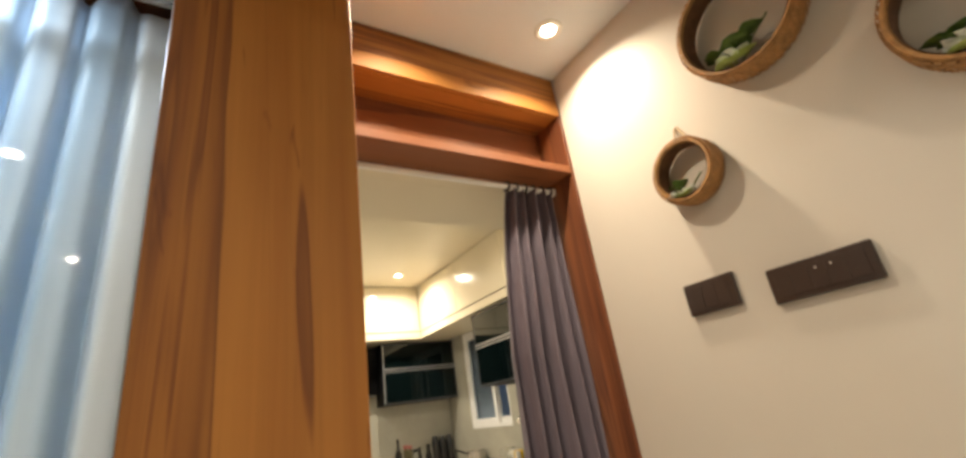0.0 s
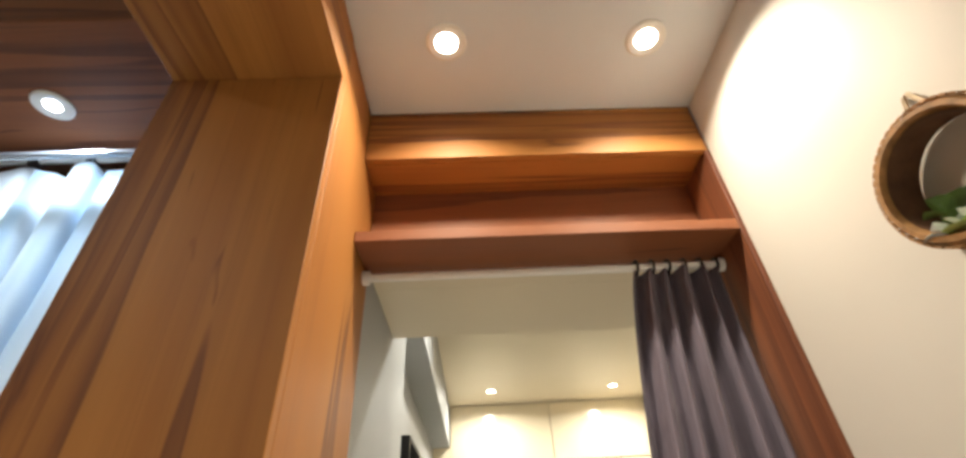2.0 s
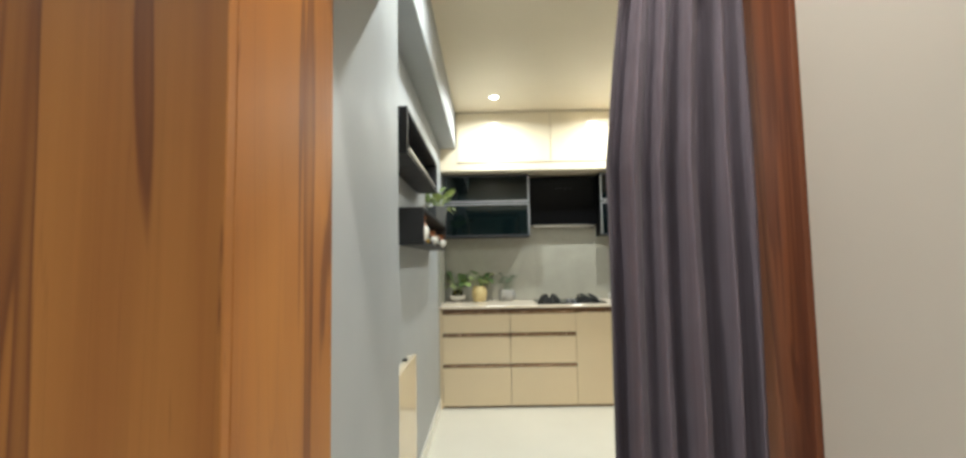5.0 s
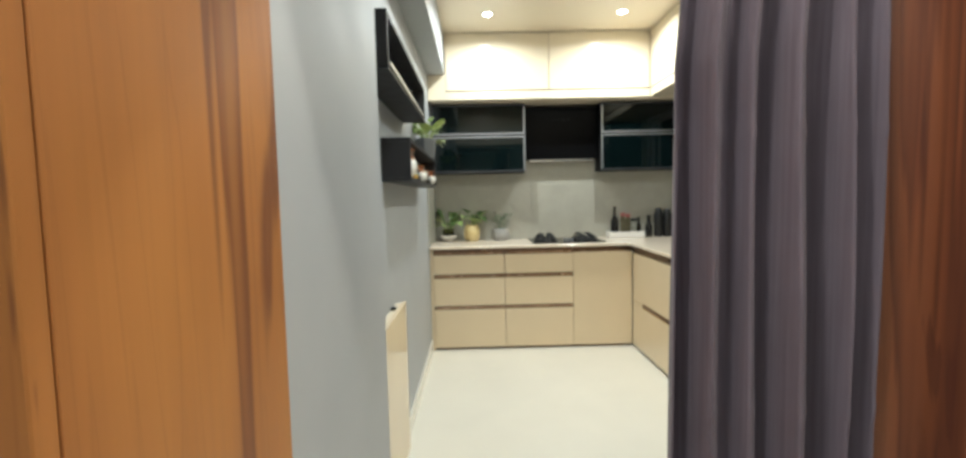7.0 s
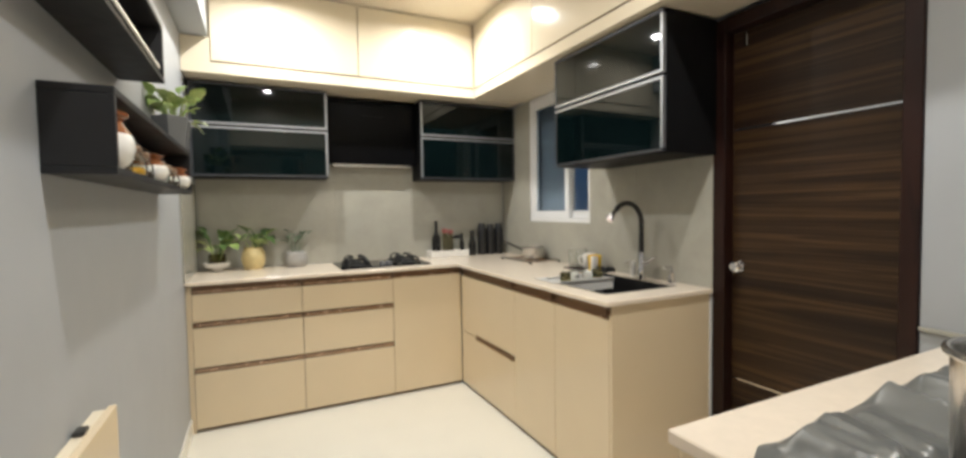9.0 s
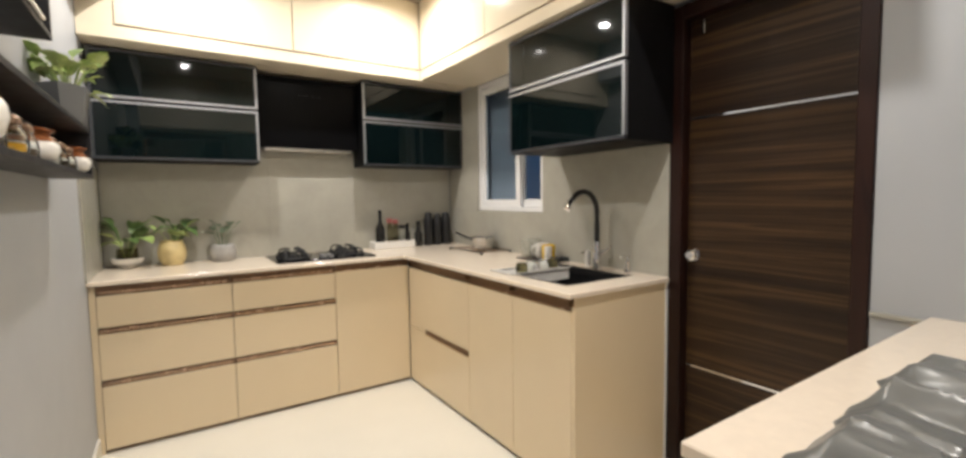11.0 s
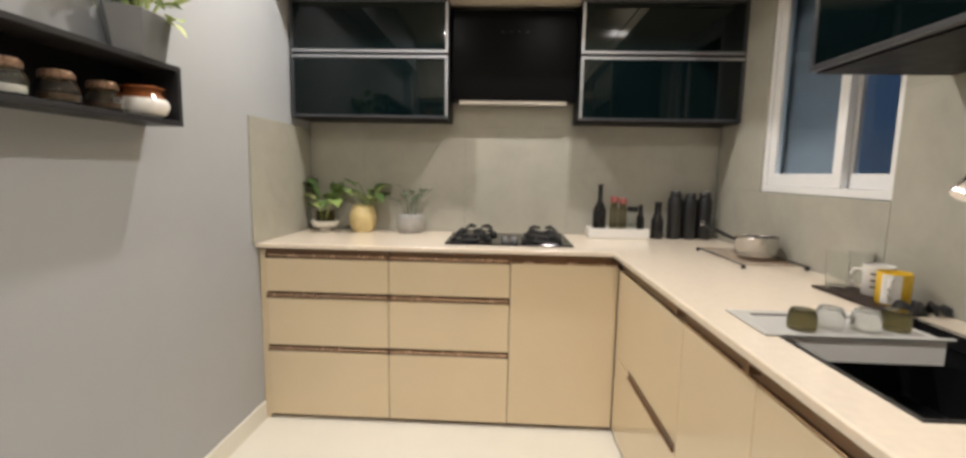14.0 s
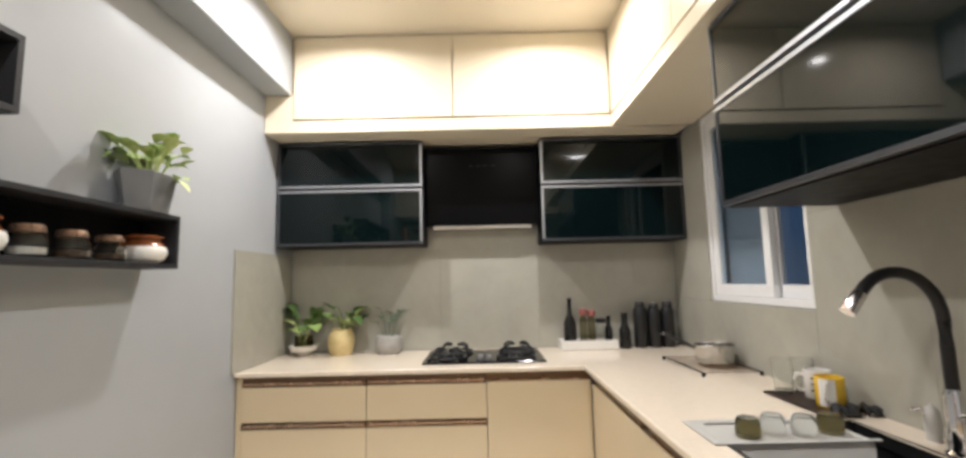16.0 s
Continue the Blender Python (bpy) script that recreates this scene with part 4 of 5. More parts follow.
part("bowl", lathe([(0.0, 0.0), (0.030, 0.0), (0.034, 0.012), (0.072, 0.030), (0.084, 0.058), (0.080, 0.060), (0.066, 0.036), (0.0, 0.034)], 28), M_WHITE, pa, "white ceramic bowl", True)
part("water_glass", lathe([(0.045, 0.036), (0.056, 0.062), (0.052, 0.115), (0.049, 0.115), (0.052, 0.064), (0.041, 0.040), (0.0, 0.038)], 24), M_AMBERGLASS, pa, smooth=True)
foliage(pa, (0, 0, 0.06), 11, 0.095, 0.28, 0.130, 0.078, M_LEAF_DARK, 11, 0.9)
foliage(pa, (0, -0.03, 0.06), 4, 0.11, 0.17, 0.13, 0.08, M_LEAF, 41, 0.3)
pb = thing("potted_plant", (0.656, 5.0, TOP), "leafy plant in a pale yellow stoneware pot", "plant", "plants on the worktop", local=True)
part("pot", lathe([(0.0, 0.0), (0.055, 0.0), (0.070, 0.030), (0.078, 0.075), (0.072, 0.115), (0.058, 0.142), (0.060, 0.150), (0.054, 0.150), (0.052, 0.130), (0.0, 0.125)], 28), M_CREAM_POT, pb, "pale yellow pot", True)
foliage(pb, (0, 0, 0.125), 7, 0.10, 0.15, 0.085, 0.065, M_LEAF, 12, 0.6)
foliage(pb, (0.03, 0, 0.125), 8, 0.13, 0.21, 0.095, 0.065, M_LEAF_DARK, 22, 0.6)
pc = thing("potted_plant", (0.93, 5.01, TOP), "sparse grey-green plant in a grey cement pot", "plant", "plants on the worktop", local=True)
part("pot", lathe([(0.0, 0.0), (0.062, 0.0), (0.076, 0.020), (0.080, 0.060), (0.072, 0.098), (0.062, 0.105), (0.058, 0.100), (0.060, 0.085), (0.0, 0.08)], 28), M_CEMENT, pc, "grey cement pot", True)
foliage(pc, (0, 0, 0.08), 7, 0.10, 0.24, 0.08, 0.050, M_LEAF_GREY, 13, 0.6)

# ---- bottles ----
tr = thing("bottle_tray", (2.105, 5.01, TOP), "shallow white ceramic tray holding bottles", "tray", "", local=True)
b = box(-0.165, 0.165, -0.06, 0.06, 0.0, 0.012, 0.003)
for x0, x1, y0, y1 in ((-0.165, 0.165, -0.062, -0.055), (-0.165, 0.165, 0.055, 0.062), (-0.165, -0.158, -0.0545, 0.0545), (0.158, 0.165, -0.0545, 0.0545), (0.045, 0.052, -0.0545, 0.0545)):
    box(x0, x1, y0, y1, 0.004, 0.055, 0.002, bm=b)
part("tray", b, M_WHITE, tr)


def bottle(x, y, z, r, h, neck_r, mat, label, cap=None, shoulder=0.6):
    o = thing("bottle", (x, y, z), label, "bottle", "bottles by the hob", local=True)
    part("body", lathe([(0, 0), (r * 0.95, 0), (r, 0.006), (r, h * shoulder), (r * 0.75, h * (shoulder + 0.09)), (neck_r, h * (shoulder + 0.2)), (neck_r, h * 0.97), (neck_r * 1.15, h * 0.975), (neck_r * 1.15, h), (0, h)], 20), mat, o, smooth=True)
    if cap:
        part("cap", lathe([(neck_r * 1.25, h * 0.86), (neck_r * 1.35, h * 0.87), (neck_r * 1.35, h + 0.004), (0, h + 0.006)], 18), cap, o, smooth=True)
    return o


bottle(2.005, 5.01, TOP + 0.012, 0.037, 0.285, 0.013, M_DARKBOTTLE, "tall black sauce bottle", shoulder=0.48)
bottle(2.085, 5.015, TOP + 0.012, 0.023, 0.215, 0.017, M_AMBERGLASS, "glass oil bottle with a red cap", M_RED, 0.7)
bottle(2.135, 5.02, TOP + 0.012, 0.023, 0.205, 0.017, M_AMBERGLASS, "glass oil bottle with a red cap", M_RED, 0.7)
bottle(2.185, 5.0, TOP + 0.012, 0.026, 0.16, 0.022, M_GLASS, "short glass bottle with a black cap", M_RUBBER, 0.72)
bottle(2.235, 5.015, TOP + 0.012, 0.022, 0.175, 0.012, M_DARKBOTTLE, "small dark brown glass bottle", shoulder=0.55)
bottle(2.325, 5.0, TOP, 0.034, 0.205, 0.018, M_DARKBOTTLE, "dark brown dispenser bottle", shoulder=0.5)
for cx, hh in ((2.425, 0.268), (2.507, 0.258), (2.588, 0.265)):
    o = thing("water_bottle", (cx, 5.02, TOP), "black matte steel water bottle with a looped lid", "bottle", "black water bottles", local=True)
    part("body", lathe([(0, 0), (0.036, 0), (0.039, 0.005), (0.039, hh * 0.80), (0.033, hh * 0.87), (0.0, hh * 0.875)], 24), M_RUBBER, o, smooth=True)
    part("lid", lathe([(0.027, hh * 0.87), (0.029, hh * 0.88), (0.029, hh * 0.96), (0.022, hh), (0.0, hh)], 20), M_IRON, o, smooth=True)
    part("button", lathe([(0.009, 0), (0.009, 0.004), (0, 0.005)], 12, (0, -0.006, hh)), M_CHROME, o)

# ---- trivet and pan ----
tv = thing("wire_trivet", (2.515, 4.385, TOP), "long black wire cooling rack with rubber feet", "trivet")
z = TOP + 0.014
for x in (2.395, 2.635):
    part("side_wire", tube([(x, 4.175, z), (x, 4.60, z)], 0.0035, 6), M_IRON, tv)
for k in range(9):
    y = 4.185 + k * 0.050
    part("cross_wire", tube([(2.395, y, z), (2.635, y, z)], 0.0019, 6), M_PROFILE, tv, "dark bronze cross wire")
for x in (2.395, 2.635):
    for y in (4.175, 4.60):
        part("foot", lathe([(0.007, 0), (0.009, 0.004), (0.007, 0.015), (0, 0.017)], 12, (x, y, TOP)), M_RUBBER, tv)
sp2 = thing("saucepan", (2.55, 4.39, TOP + 0.017), "small steel saucepan with a long dark handle", "saucepan", local=True)
part("pan", lathe([(0, 0), (0.074, 0), (0.082, 0.006), (0.085, 0.080), (0.088, 0.082), (0.086, 0.084), (0.082, 0.080), (0.079, 0.010), (0, 0.006)], 32), M_STEEL, sp2, smooth=True)
part("handle", tube([(-0.082, 0.02, 0.068), (-0.12, 0.035, 0.085), (-0.20, 0.06, 0.125)], [0.006, 0.009, 0.008], 10), M_RUBBER, sp2, "black handle", True)
part("ring", tube([(-0.20 + 0.008 * math.cos(a) - 0.006, 0.06, 0.128 + 0.008 * math.sin(a)) for a in [k * math.pi / 5 for k in range(10)]], 0.002, 6, closed=True), M_CHROME, sp2)

# ---- tray with mugs ----
mt = thing("serving_mat", (2.555, 3.755, TOP), "dark brown drying mat with tassel ends", "mat", local=True)
part("mat", box(-0.088, 0.09, -0.13, 0.135, 0.0, 0.008, 0.003), M_DOORFRAME, mt)
rnd = random.Random(21)
for k in range(14):
    tx, ty = rnd.uniform(-0.065, 0.075), -0.134
    bend = rnd.uniform(-0.02, 0.02)
    part("tassel", tube([(tx, ty, 0.005), (tx + bend * 0.4, ty - 0.014, 0.014 + rnd.uniform(0, 0.016)), (tx + bend, ty - 0.034, 0.012 + rnd.uniform(0, 0.012)), (tx + 1.4 * bend, ty - 0.048, 0.006)], [0.005, 0.0075, 0.007, 0.004], 7), M_RUBBER, mt, "", True)


def mug(x, y, mats, label, turn):
    g = thing("mug", (x, y, TOP + 0.008), label, "mug", "mugs on the mat", local=True)
    g.rotation_euler = (0, 0, turn)
    part("cup", lathe([(0, 0), (0.036, 0), (0.039, 0.004), (0.040, 0.088), (0.0375, 0.090), (0.036, 0.086), (0.035, 0.008), (0, 0.006)], 28), mats[0], g, smooth=True)
    part("handle", tube([(0.036, 0, 0.072), (0.058, 0, 0.072), (0.064, 0, 0.055), (0.062, 0, 0.032), (0.050, 0, 0.020), (0.036, 0, 0.022)], 0.0055, 10), mats[1], g, smooth=True)
    return g


g = mug(2.585, 3.775, (M_WHITE, M_WHITE), "white mug with small dark lettering bars", 2.6)
for k in range(3):
    a0 = math.pi * 1.15
    b = bmesh.new()
    for i in range(9):
        a = a0 - 2.6 + i * 0.09
        for zz in (0.025 + k * 0.019, 0.031 + k * 0.019):
            b.verts.new((0.0405 * math.cos(a), 0.0405 * math.sin(a), zz))
    b.verts.ensure_lookup_table()
    for i in range(8):
        b.faces.new((b.verts[2 * i], b.verts[2 * i + 1], b.verts[2 * i + 3], b.verts[2 * i + 2]))
    part("printed_bar", b, M_SWITCH, g)
g = mug(2.548, 3.672, (M_YELLOW, M_WHITE), "yellow mug with a white panel and handle", 3.9)
b = bmesh.new()
for i in range(11):
    a = -0.55 + i * 0.11
    for zz in (0.006, 0.086):
        b.verts.new((0.0408 * math.cos(a), 0.0408 * math.sin(a), zz))
b.verts.ensure_lookup_table()
for i in range(10):
    b.faces.new((b.verts[2 * i], b.verts[2 * i + 1], b.verts[2 * i + 3], b.verts[2 * i + 2]))
part("white_panel", b, M_WHITE, g, "white glazed panel")
for gx, gy in ((2.525, 3.86), (2.600, 3.865)):
    o = thing("drinking_glass", (gx, gy, TOP + 0.008), "tall clear glass standing on the mat", "glass", "tall glasses", local=True)
    part("glass", lathe([(0, 0), (0.028, 0), (0.033, 0.115), (0.031, 0.115), (0.0265, 0.010), (0, 0.009)], 24), M_HAZE, o, smooth=True)

# ---- spice shelf ----


def open_shelf(y0, y1, z0, z1, label):
    x0, x1, t = LEFT + 0.001, 0.430, 0.016
    s = thing("wall_shelf", (x0, (y0 + y1) / 2, z0), label, "shelf", "black box shelves")
    part("bottom_board", box(x0, x1, y0, y1, z0, z0 + t, 0.001), M_SHELF, s)
    part("top_board", box(x0, x1, y0, y1, z1 - t, z1, 0.001), M_SHELF, s)
    part("end_board", box(x0, x1, y0, y0 + t, z0 + t + 0.0005, z1 - t - 0.0005, 0.001), M_SHELF, s)
    part("end_board", box(x0, x1, y1 - t, y1, z0 + t + 0.0005, z1 - t - 0.0005, 0.001), M_SHELF, s)
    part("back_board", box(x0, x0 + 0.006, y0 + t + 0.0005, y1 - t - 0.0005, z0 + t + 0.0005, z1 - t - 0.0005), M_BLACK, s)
    return s


open_shelf(2.615, 3.842, 1.357, 1.541, "long black open box shelf with spice jars")
us = open_shelf(2.16, 3.250, 1.700, 1.890, "black open box shelf with a pale front rail")
part("rail", box(0.4305, 0.4375, 2.18, 3.095, 1.7165, 1.7265, 0.002), M_WHITE, us, "pale front rail")
part("rail_end", box(0.4305, 0.4375, 3.101, 3.130, 1.7165, 1.7265, 0.002), M_WHITE, us)

ZB = 1.374


def glass_jar(y, r, h, fill, lid):
    o = thing("spice_jar", (0.372, y, ZB), "small clear glass spice jar with a brown lid", "jar", "jars on the shelf", local=True)
    part("glass", lathe([(0, 0), (r * 0.90, 0), (r * 0.97, 0.004), (r, h * 0.25), (r * 0.96, h * 0.50), (r * 0.76, h * 0.70), (r * 0.72, h * 0.80), (r * 0.66, h * 0.80), (r * 0.69, h * 0.68),
                         (r * 0.89, h * 0.49), (r * 0.93, h * 0.25), (r * 0.90, 0.007), (0, 0.006)], 22), M_GLASS, o, smooth=True)
    part("contents", lathe([(0, 0.008), (r * 0.86, 0.008), (r * 0.88, h * 0.22), (r * 0.86, h * 0.30), (0, h * 0.34)], 18), fill, o, smooth=True)
    part("lid", lathe([(r * 0.74, h * 0.76), (r * 0.80, h * 0.78), (r * 0.80, h * 0.92), (r * 0.72, h * 0.96), (r * 0.70, h), (0, h)], 22), lid, o, "copper brown lid", True)
    return o


def pickle_jar(y, r, h):
    o = thing("ceramic_jar", (0.370, y, ZB), "round white ceramic pickle jar with a brown glazed neck", "jar", "ceramic jars on the shelf", local=True)
    part("body", lathe([(0, 0), (r * 0.62, 0), (r * 0.88, h * 0.14), (r, h * 0.36), (r * 0.97, h * 0.52), (r * 0.90, h * 0.60), (0, h * 0.605)], 28), M_WHITE, o, smooth=True)
    part("neck", lathe([(r * 0.915, h * 0.59), (r * 0.80, h * 0.70), (r * 0.70, h * 0.79), (r * 0.72, h * 0.86), (r * 0.84, h * 0.90), (r * 0.85, h * 0.95), (r * 0.70, h * 0.97), (r * 0.66, h), (0, h)], 28), M_BROWN_GLAZE, o, "brown glazed neck and lid", True)
    return o


pickle_jar(2.715, 0.074, 0.134)
glass_jar(2.862, 0.036, 0.062, M_SEED, M_WOODLID)
glass_jar(2.972, 0.049, 0.086, M_TURMERIC, M_WOODLID)
glass_jar(3.088, 0.045, 0.082, M_SEED, M_WOODLID)
pickle_jar(3.218, 0.066, 0.090)
glass_jar(3.352, 0.044, 0.082, M_SALT, M_WOODLID)
glass_jar(3.478, 0.045, 0.080, M_SEED, M_WOODLID)
glass_jar(3.608, 0.045, 0.078, M_SEED, M_WOODLID)
pickle_jar(3.752, 0.069, 0.092)

pp = thing("potted_plant", (0.381, 3.735, 1.541), "bright green trailing plant in a faceted grey pot", "plant", local=True)
b = bmesh.new()
rings = []
for z, r in ((0.0, 0.086), (0.006, 0.090), (0.126, 0.118), (0.129, 0.113), (0.112, 0.108)):
    rings.append([b.verts.new((0.62 * r * math.cos(math.pi / 6 + k * math.pi / 3), r * math.sin(math.pi / 6 + k * math.pi / 3), z)) for k in range(6)])
for r0, r1 in zip(rings, rings[1:]):
    for k in range(6):
        b.faces.new((r0[k], r0[(k + 1) % 6], r1[(k + 1) % 6], r1[k]))
b.faces.new(rings[0][::-1])
b.faces.new(rings[-1])
part("pot", b, M_GREY_POT, pp, "faceted grey pot")
part("soil", lathe([(0, 0.113), (0.058, 0.112)], 16), M_SOIL, pp)
foliage(pp, (0.01, 0, 0.11), 26, 0.105, 0.165, 0.082, 0.054, M_LEAF, 5, 0.75)
foliage(pp, (0.02, 0.07, 0.10), 3, 0.09, 0.05, 0.080, 0.050, M_LEAF, 6, 0.0)

# ---- folded table panel by the wall ----
fp = thing("folding_table", (0.33, 2.58, 0), "cream laminate folding table leaf folded down against the wall", "table")
part("leaf", box(0.334, 0.352, 2.30, 2.86, 0.06, 0.790, 0.002), M_CAB, fp)
part("wall_rail", box(0.307, 0.333, 2.32, 2.84, 0.755, 0.788, 0.002), M_LOFT, fp)
part("latch", box(0.310, 0.333, 2.68, 2.72, 0.7885, 0.799, 0.003), M_RUBBER, fp)
part("foot_rail", box(0.319, 0.333, 2.32, 2.84, 0.0, 0.754, 0.002), M_LOFT, fp)

# ---- side counter with pot ----
TX, TY, TZ = 1.318, 1.975, 0.887
sc = thing("side_counter", (1.9, 1.7, 0), "beige counter unit with a cream top beside the entrance", "cabinet")
part("top", box(TX, RIGHT - 0.002, 1.452, TY, TZ - 0.026, TZ, 0.003), M_SLAB, sc)
part("body", box(TX + 0.030, RIGHT - 0.003, 1.453, TY - 0.035, 0.0, TZ - 0.0265), M_CAB, sc)
for x0, x1 in ((TX + 0.030, 1.76), (1.762, 2.2), (2.202, RIGHT - 0.004)):
    d = part("door", box(x0 + 0.002, x1 - 0.002, TY - 0.034, TY - 0.016, 0.02, TZ - 0.05, 0.0015), M_CAB, sc)
    part("grip", box(x0 + 0.004, x1 - 0.004, TY - 0.033, TY - 0.017, TZ - 0.0495, TZ - 0.042), M_HANDLE, d)
part("side_panel", box(TX + 0.012, TX + 0.029, 1.454, TY - 0.016, 0.0, TZ - 0.027, 0.001), M_CAB, sc)
part("edge_cap", box(TX + 0.004, TX + 0.0115, TY - 0.075, TY - 0.045, TZ - 0.085, TZ - 0.05, 0.001), M_PROFILE, sc)

sh = thing("plastic_sheet", (1.65, 1.75, TZ), "crumpled silver-grey plastic sheet spread on the counter", "sheet")
rnd = random.Random(4)
b = bmesh.new()
NX, NY = 96, 60
grid = []


def tent(q):
    """A sharp up and down between 0 and 1."""
    q = q - math.floor(q)
    return 1 - abs(2 * q - 1)


for i in range(NX + 1):
    row = []
    for j in range(NY + 1):
        u, v = i / NX, j / NY
        y = 1.50 + (0.330 + 0.030 * u + 0.022 * tent(3.1 * u + 0.2) + 0.012 * tent(7.3 * u)) * v
        x = 1.340 + 0.67 * u + 0.012 * tent(4.3 * v) * (1 - u)
        d = x + 0.42 * (1.84 - y) + 0.012 * noise.noise(Vector((x * 5, y * 9, 1.0)))
        crest = 0.012 + 0.044 * tent(d / 0.21 + 0.42) ** 1.2 + 0.016 * tent(d / 0.083 + 0.15)
        drape = min(1.0, v / 0.55) ** 0.8 if v < 0.87 else (1 - v) / 0.13
        lift = crest * drape * min(1, 12 * u) * min(1, 10 * (1 - u)) + 0.003 * tent(d / 0.031 + 3 * v) * min(1, 6 * (1 - v))
        near = math.hypot(x - 1.497, y - 1.570)
        lift *= min(1.0, max(0.0, (near - 0.104) / 0.04))
        row.append(b.verts.new((x, y, TZ + 0.003 + lift)))
    grid.append(row)
for r0, r1 in zip(grid, grid[1:]):
    for j in range(NY):
        b.faces.new((r0[j], r0[j + 1], r1[j + 1], r1[j]))
ob = part("sheet", b, M_FOIL, sh, smooth=True)
ob.modifiers.new("thickness", "SOLIDIFY").thickness = 0.002

po = thing("steel_pot", (1.497, 1.570, TZ + 0.012), "tall stainless steel pot with a rolled rim", "pot", local=True)
part("body", lathe([(0, 0.0), (0.088, 0.0), (0.096, 0.010), (0.099, 0.185), (0.102, 0.190), (0.098, 0.194), (0.095, 0.184), (0.091, 0.014), (0, 0.010)], 40), M_STEEL, po, smooth=True)
part("rim", tube([(0.102 * math.cos(a), 0.102 * math.sin(a), 0.192) for a in [k * math.pi / 20 for k in range(40)]], 0.005, 8, closed=True), M_STEEL, po, smooth=True)

# ---- living wall decorations ----


def cane_ring(y, z, r, depth, seed, hook, dark, pale):
    """A woven cane hoop standing off the wall with a twig of leaves inside."""
    o = thing("cane_ring", (1.277, y, z), "round woven cane hoop with a leafy sprig, hanging on the wall", "wall decoration", "cane hoops", local=True)
    b = bmesh.new()
    n, m = 56, 10
    rows = []
    rnd = random.Random(seed)
    for i in range(n):
        a = 2 * math.pi * i / n
        row = []
        for j in range(m):
            t = 2 * math.pi * j / m
            wob = 1 + 0.03 * math.sin(9 * a + 3 * t) + 0.012 * math.sin(31 * a)
            rr = r + 0.010 * math.cos(t) * wob
            row.append(b.verts.new((-depth / 2 + (depth / 2 - 0.001) * math.sin(t), rr * math.cos(a), rr * math.sin(a))))
        rows.append(row)
    for i in range(n):
        for j in range(m):
            b.faces.new((rows[i][j], rows[(i + 1) % n][j], rows[(i + 1) % n][(j + 1) % m], rows[i][(j + 1) % m]))
    part("hoop", b, M_WICKER, o, smooth=True)
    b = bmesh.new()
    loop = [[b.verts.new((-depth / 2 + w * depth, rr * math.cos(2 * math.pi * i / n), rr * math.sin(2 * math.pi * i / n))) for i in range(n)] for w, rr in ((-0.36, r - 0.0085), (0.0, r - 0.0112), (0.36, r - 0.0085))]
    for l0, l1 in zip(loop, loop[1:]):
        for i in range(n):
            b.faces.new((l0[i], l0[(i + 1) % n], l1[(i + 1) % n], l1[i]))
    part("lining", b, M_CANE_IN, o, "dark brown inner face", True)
    for k in range(3):
        pts = []
        for i in range(96):
            a = 2 * math.pi * i / 96
            pts.append((-depth / 2 + 0.45 * depth * math.sin(16 * a + k * 2.1), (r + 0.0095) * math.cos(a), (r + 0.0095) * math.sin(a)))
        part("strand", tube(pts, 0.0020, 5, closed=True), M_WICKER, o)
    if hook:
        part("hanging_loop", tube([(-0.02, -0.022, r + 0.002), (-0.014, -0.014, r + 0.030), (-0.004, 0.004, r + 0.066), (-0.004, 0.012, r + 0.064), (-0.014, 0.014, r + 0.030), (-0.02, 0.012, r + 0.004)], 0.0036, 6), M_ROPE, o)
    sc = r / 0.087
    b = bmesh.new()
    for k in range(dark):
        a = rnd.uniform(0.5, math.pi - 0.5)
        foot = (-depth * rnd.uniform(0.35, 0.7), 0.25 * r + rnd.uniform(-0.25, 0.25) * r, -r * rnd.uniform(0.45, 0.72))
        leaf(b, foot, (rnd.uniform(-0.4, 0.2), math.cos(a), 0.7 * math.sin(a)), 0.040 * sc, 0.038 * sc, 0.2, rnd)
    tube([(-depth * 0.5, 0.2 * r, -r * 0.85), (-depth * 0.5, -0.1 * r, -r * 0.5), (-depth * 0.5, -0.45 * r, -r * 0.25)], 0.002, 5, b)
    part("leaves", b, M_LEAF_DARK, o, smooth=True)
    b = bmesh.new()
    for k in range(pale):
        a = rnd.uniform(0, 6.28)
        leaf(b, (-depth * rnd.uniform(0.45, 0.85), 0.3 * r + 0.006 * sc * (k - 0.5 * pale), -r * 0.83), (-0.2, 0.5 * math.cos(a), 0.6 * abs(math.sin(a)) + 0.25), 0.034 * sc, 0.026 * sc, 0.15, rnd)
    part("pale_leaves", b, M_LEAF_PALE, o, "silvery grey leaves", True)
    b = bmesh.new()
    leaf(b, (-depth * 0.75, 0.62 * r, -r * 0.78), (-0.15, -0.9, -0.05), 0.060 * sc, 0.030 * sc, 0.05, rnd)
    leaf(b, (-depth * 0.7, 0.35 * r, -r * 0.84), (-0.1, -0.9, 0.25), 0.050 * sc, 0.026 * sc, 0.1, rnd)
    part("bright_leaves", b, M_LEAF, o, "bright green leaves", True)
    return o


cane_ring(0.722, 1.828, 0.080, 0.062, 1, True, 4, 15)
cane_ring(0.470, 2.115, 0.138, 0.075, 2, True, 11, 5)
cane_ring(0.130, 1.855, 0.118, 0.070, 3, True, 10, 8)


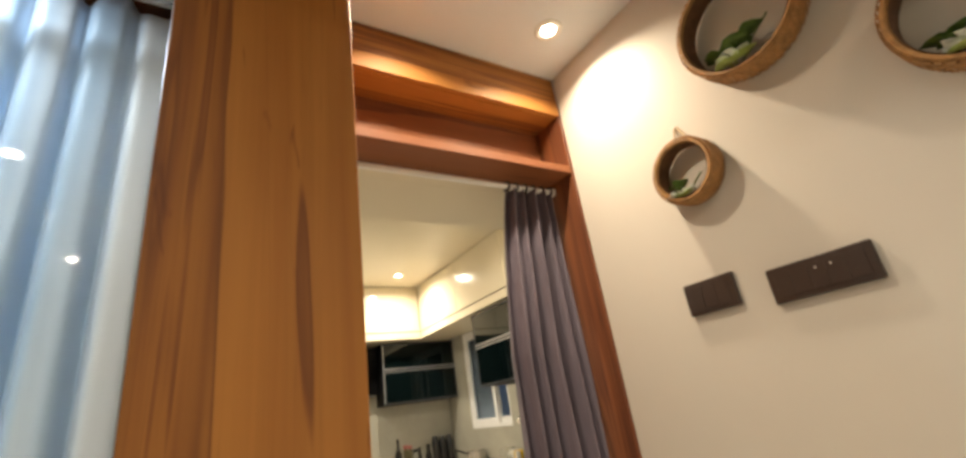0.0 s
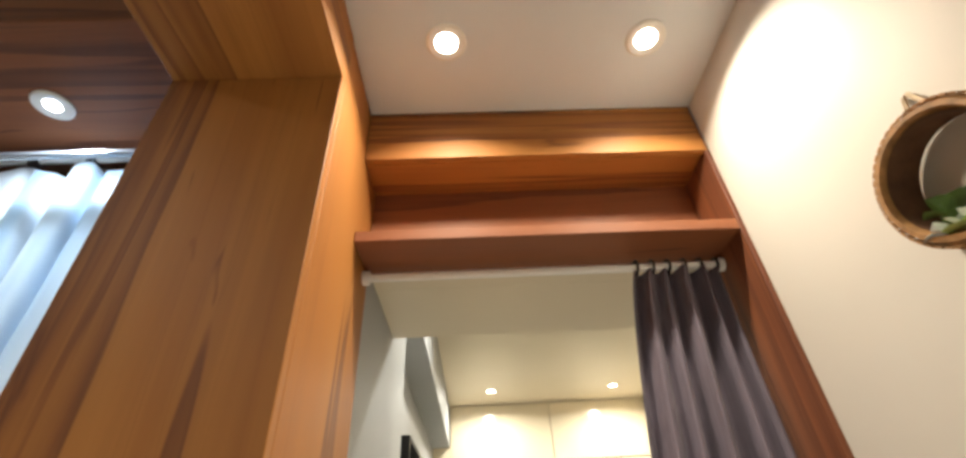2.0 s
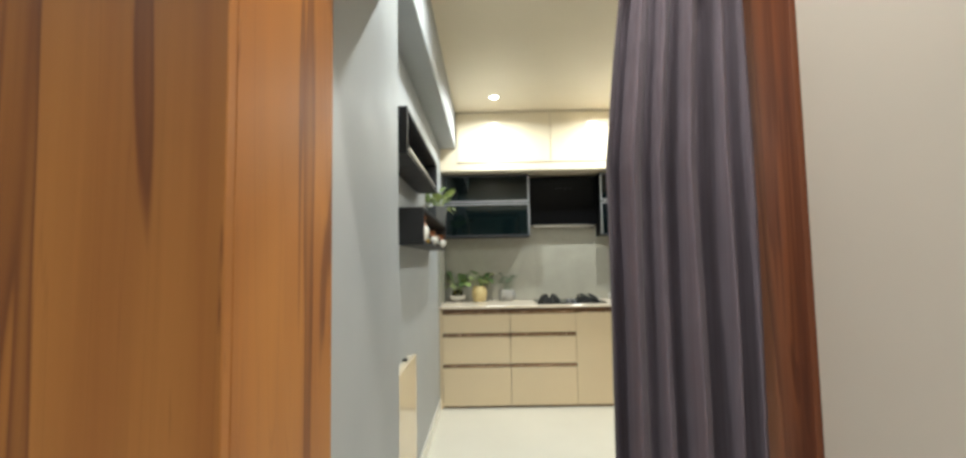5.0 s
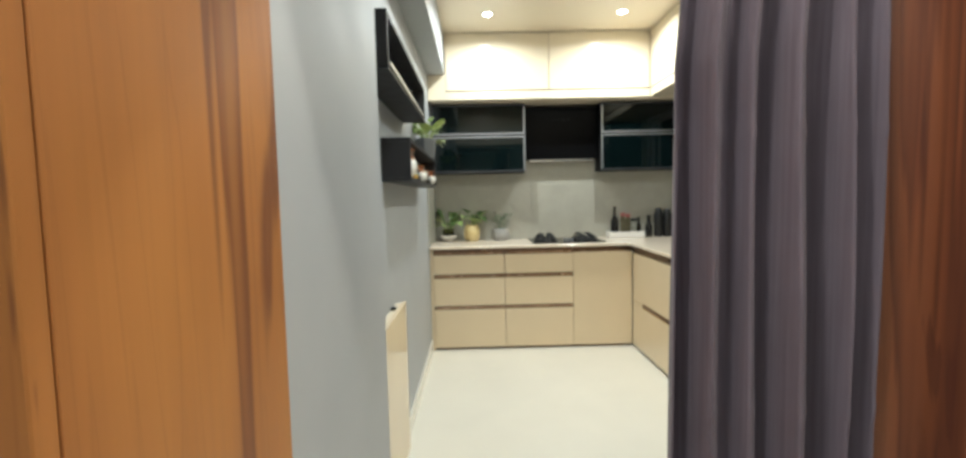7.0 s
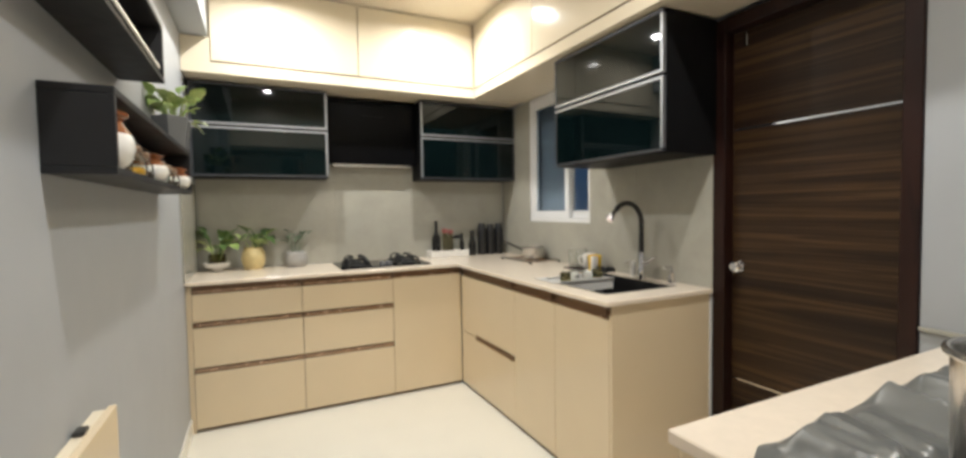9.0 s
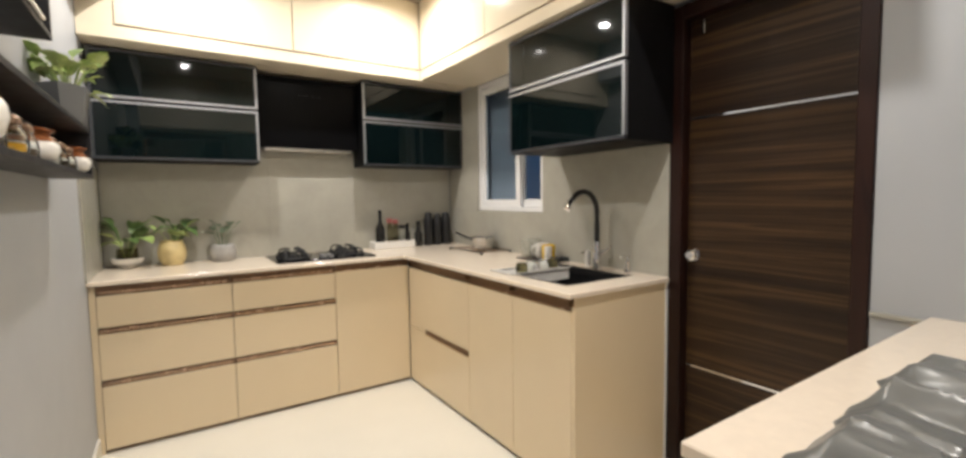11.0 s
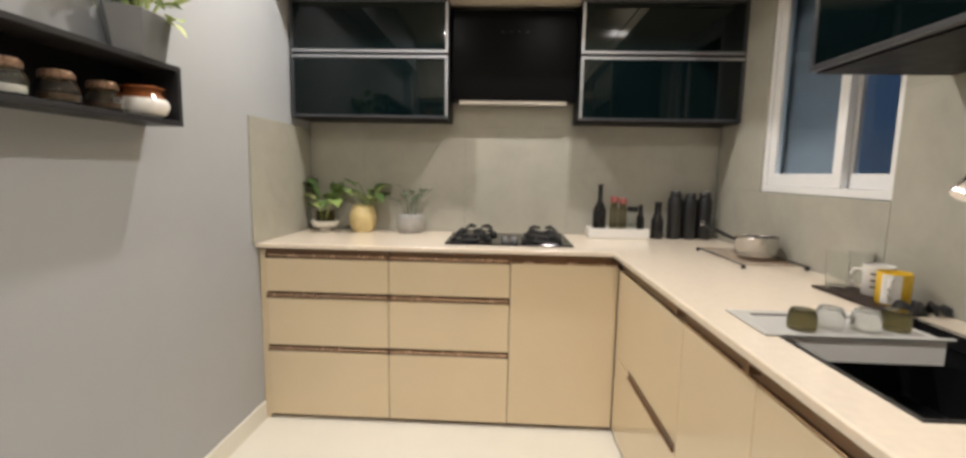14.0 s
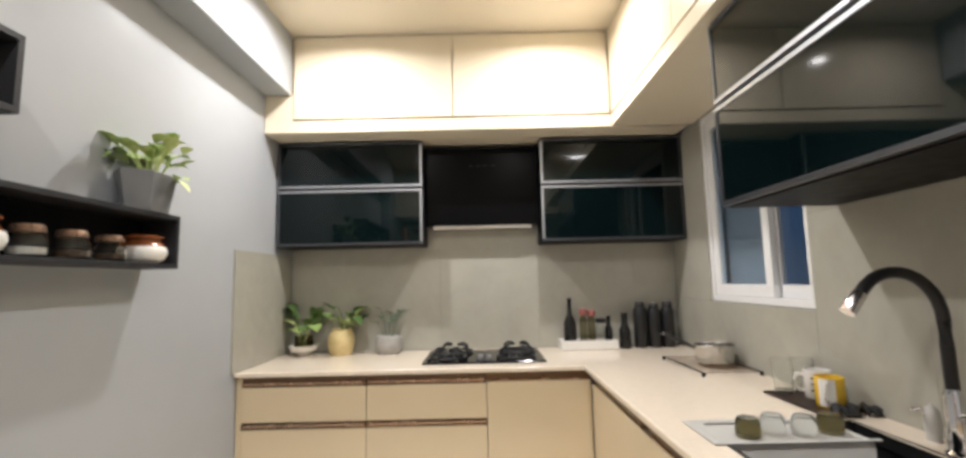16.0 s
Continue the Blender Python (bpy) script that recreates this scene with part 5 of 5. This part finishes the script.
def switch_plate(y0, y1, z0, z1, modules):
    o = thing("switch_plate", (1.277, (y0 + y1) / 2, z0), "dark brown electrical switch plate on the cream wall", "switch plate", "switch plates")
    part("plate", box(1.263, 1.2765, y0, y1, z0, z1, 0.003), M_SWITCH, o)
    w = (y1 - y0 - 0.03) / modules
    for k in range(modules):
        a = y0 + 0.015 + k * w
        part("rocker", box(1.2612, 1.2628, a + 0.0003, a + w - 0.0003, z0 + 0.012, z1 - 0.012, 0.0005), M_SWITCH, o)
    return o


switch_plate(0.710, 0.850, 1.465, 1.547, 3)
s = switch_plate(0.424, 0.634, 1.442, 1.521, 5)
for dy in (0.50, 0.53):
    part("indicator", lathe([(0, -0.004), (0.004, 0), (0, 0.004)], 10, (1.2606, dy, 1.497)), M_CHROME, s)
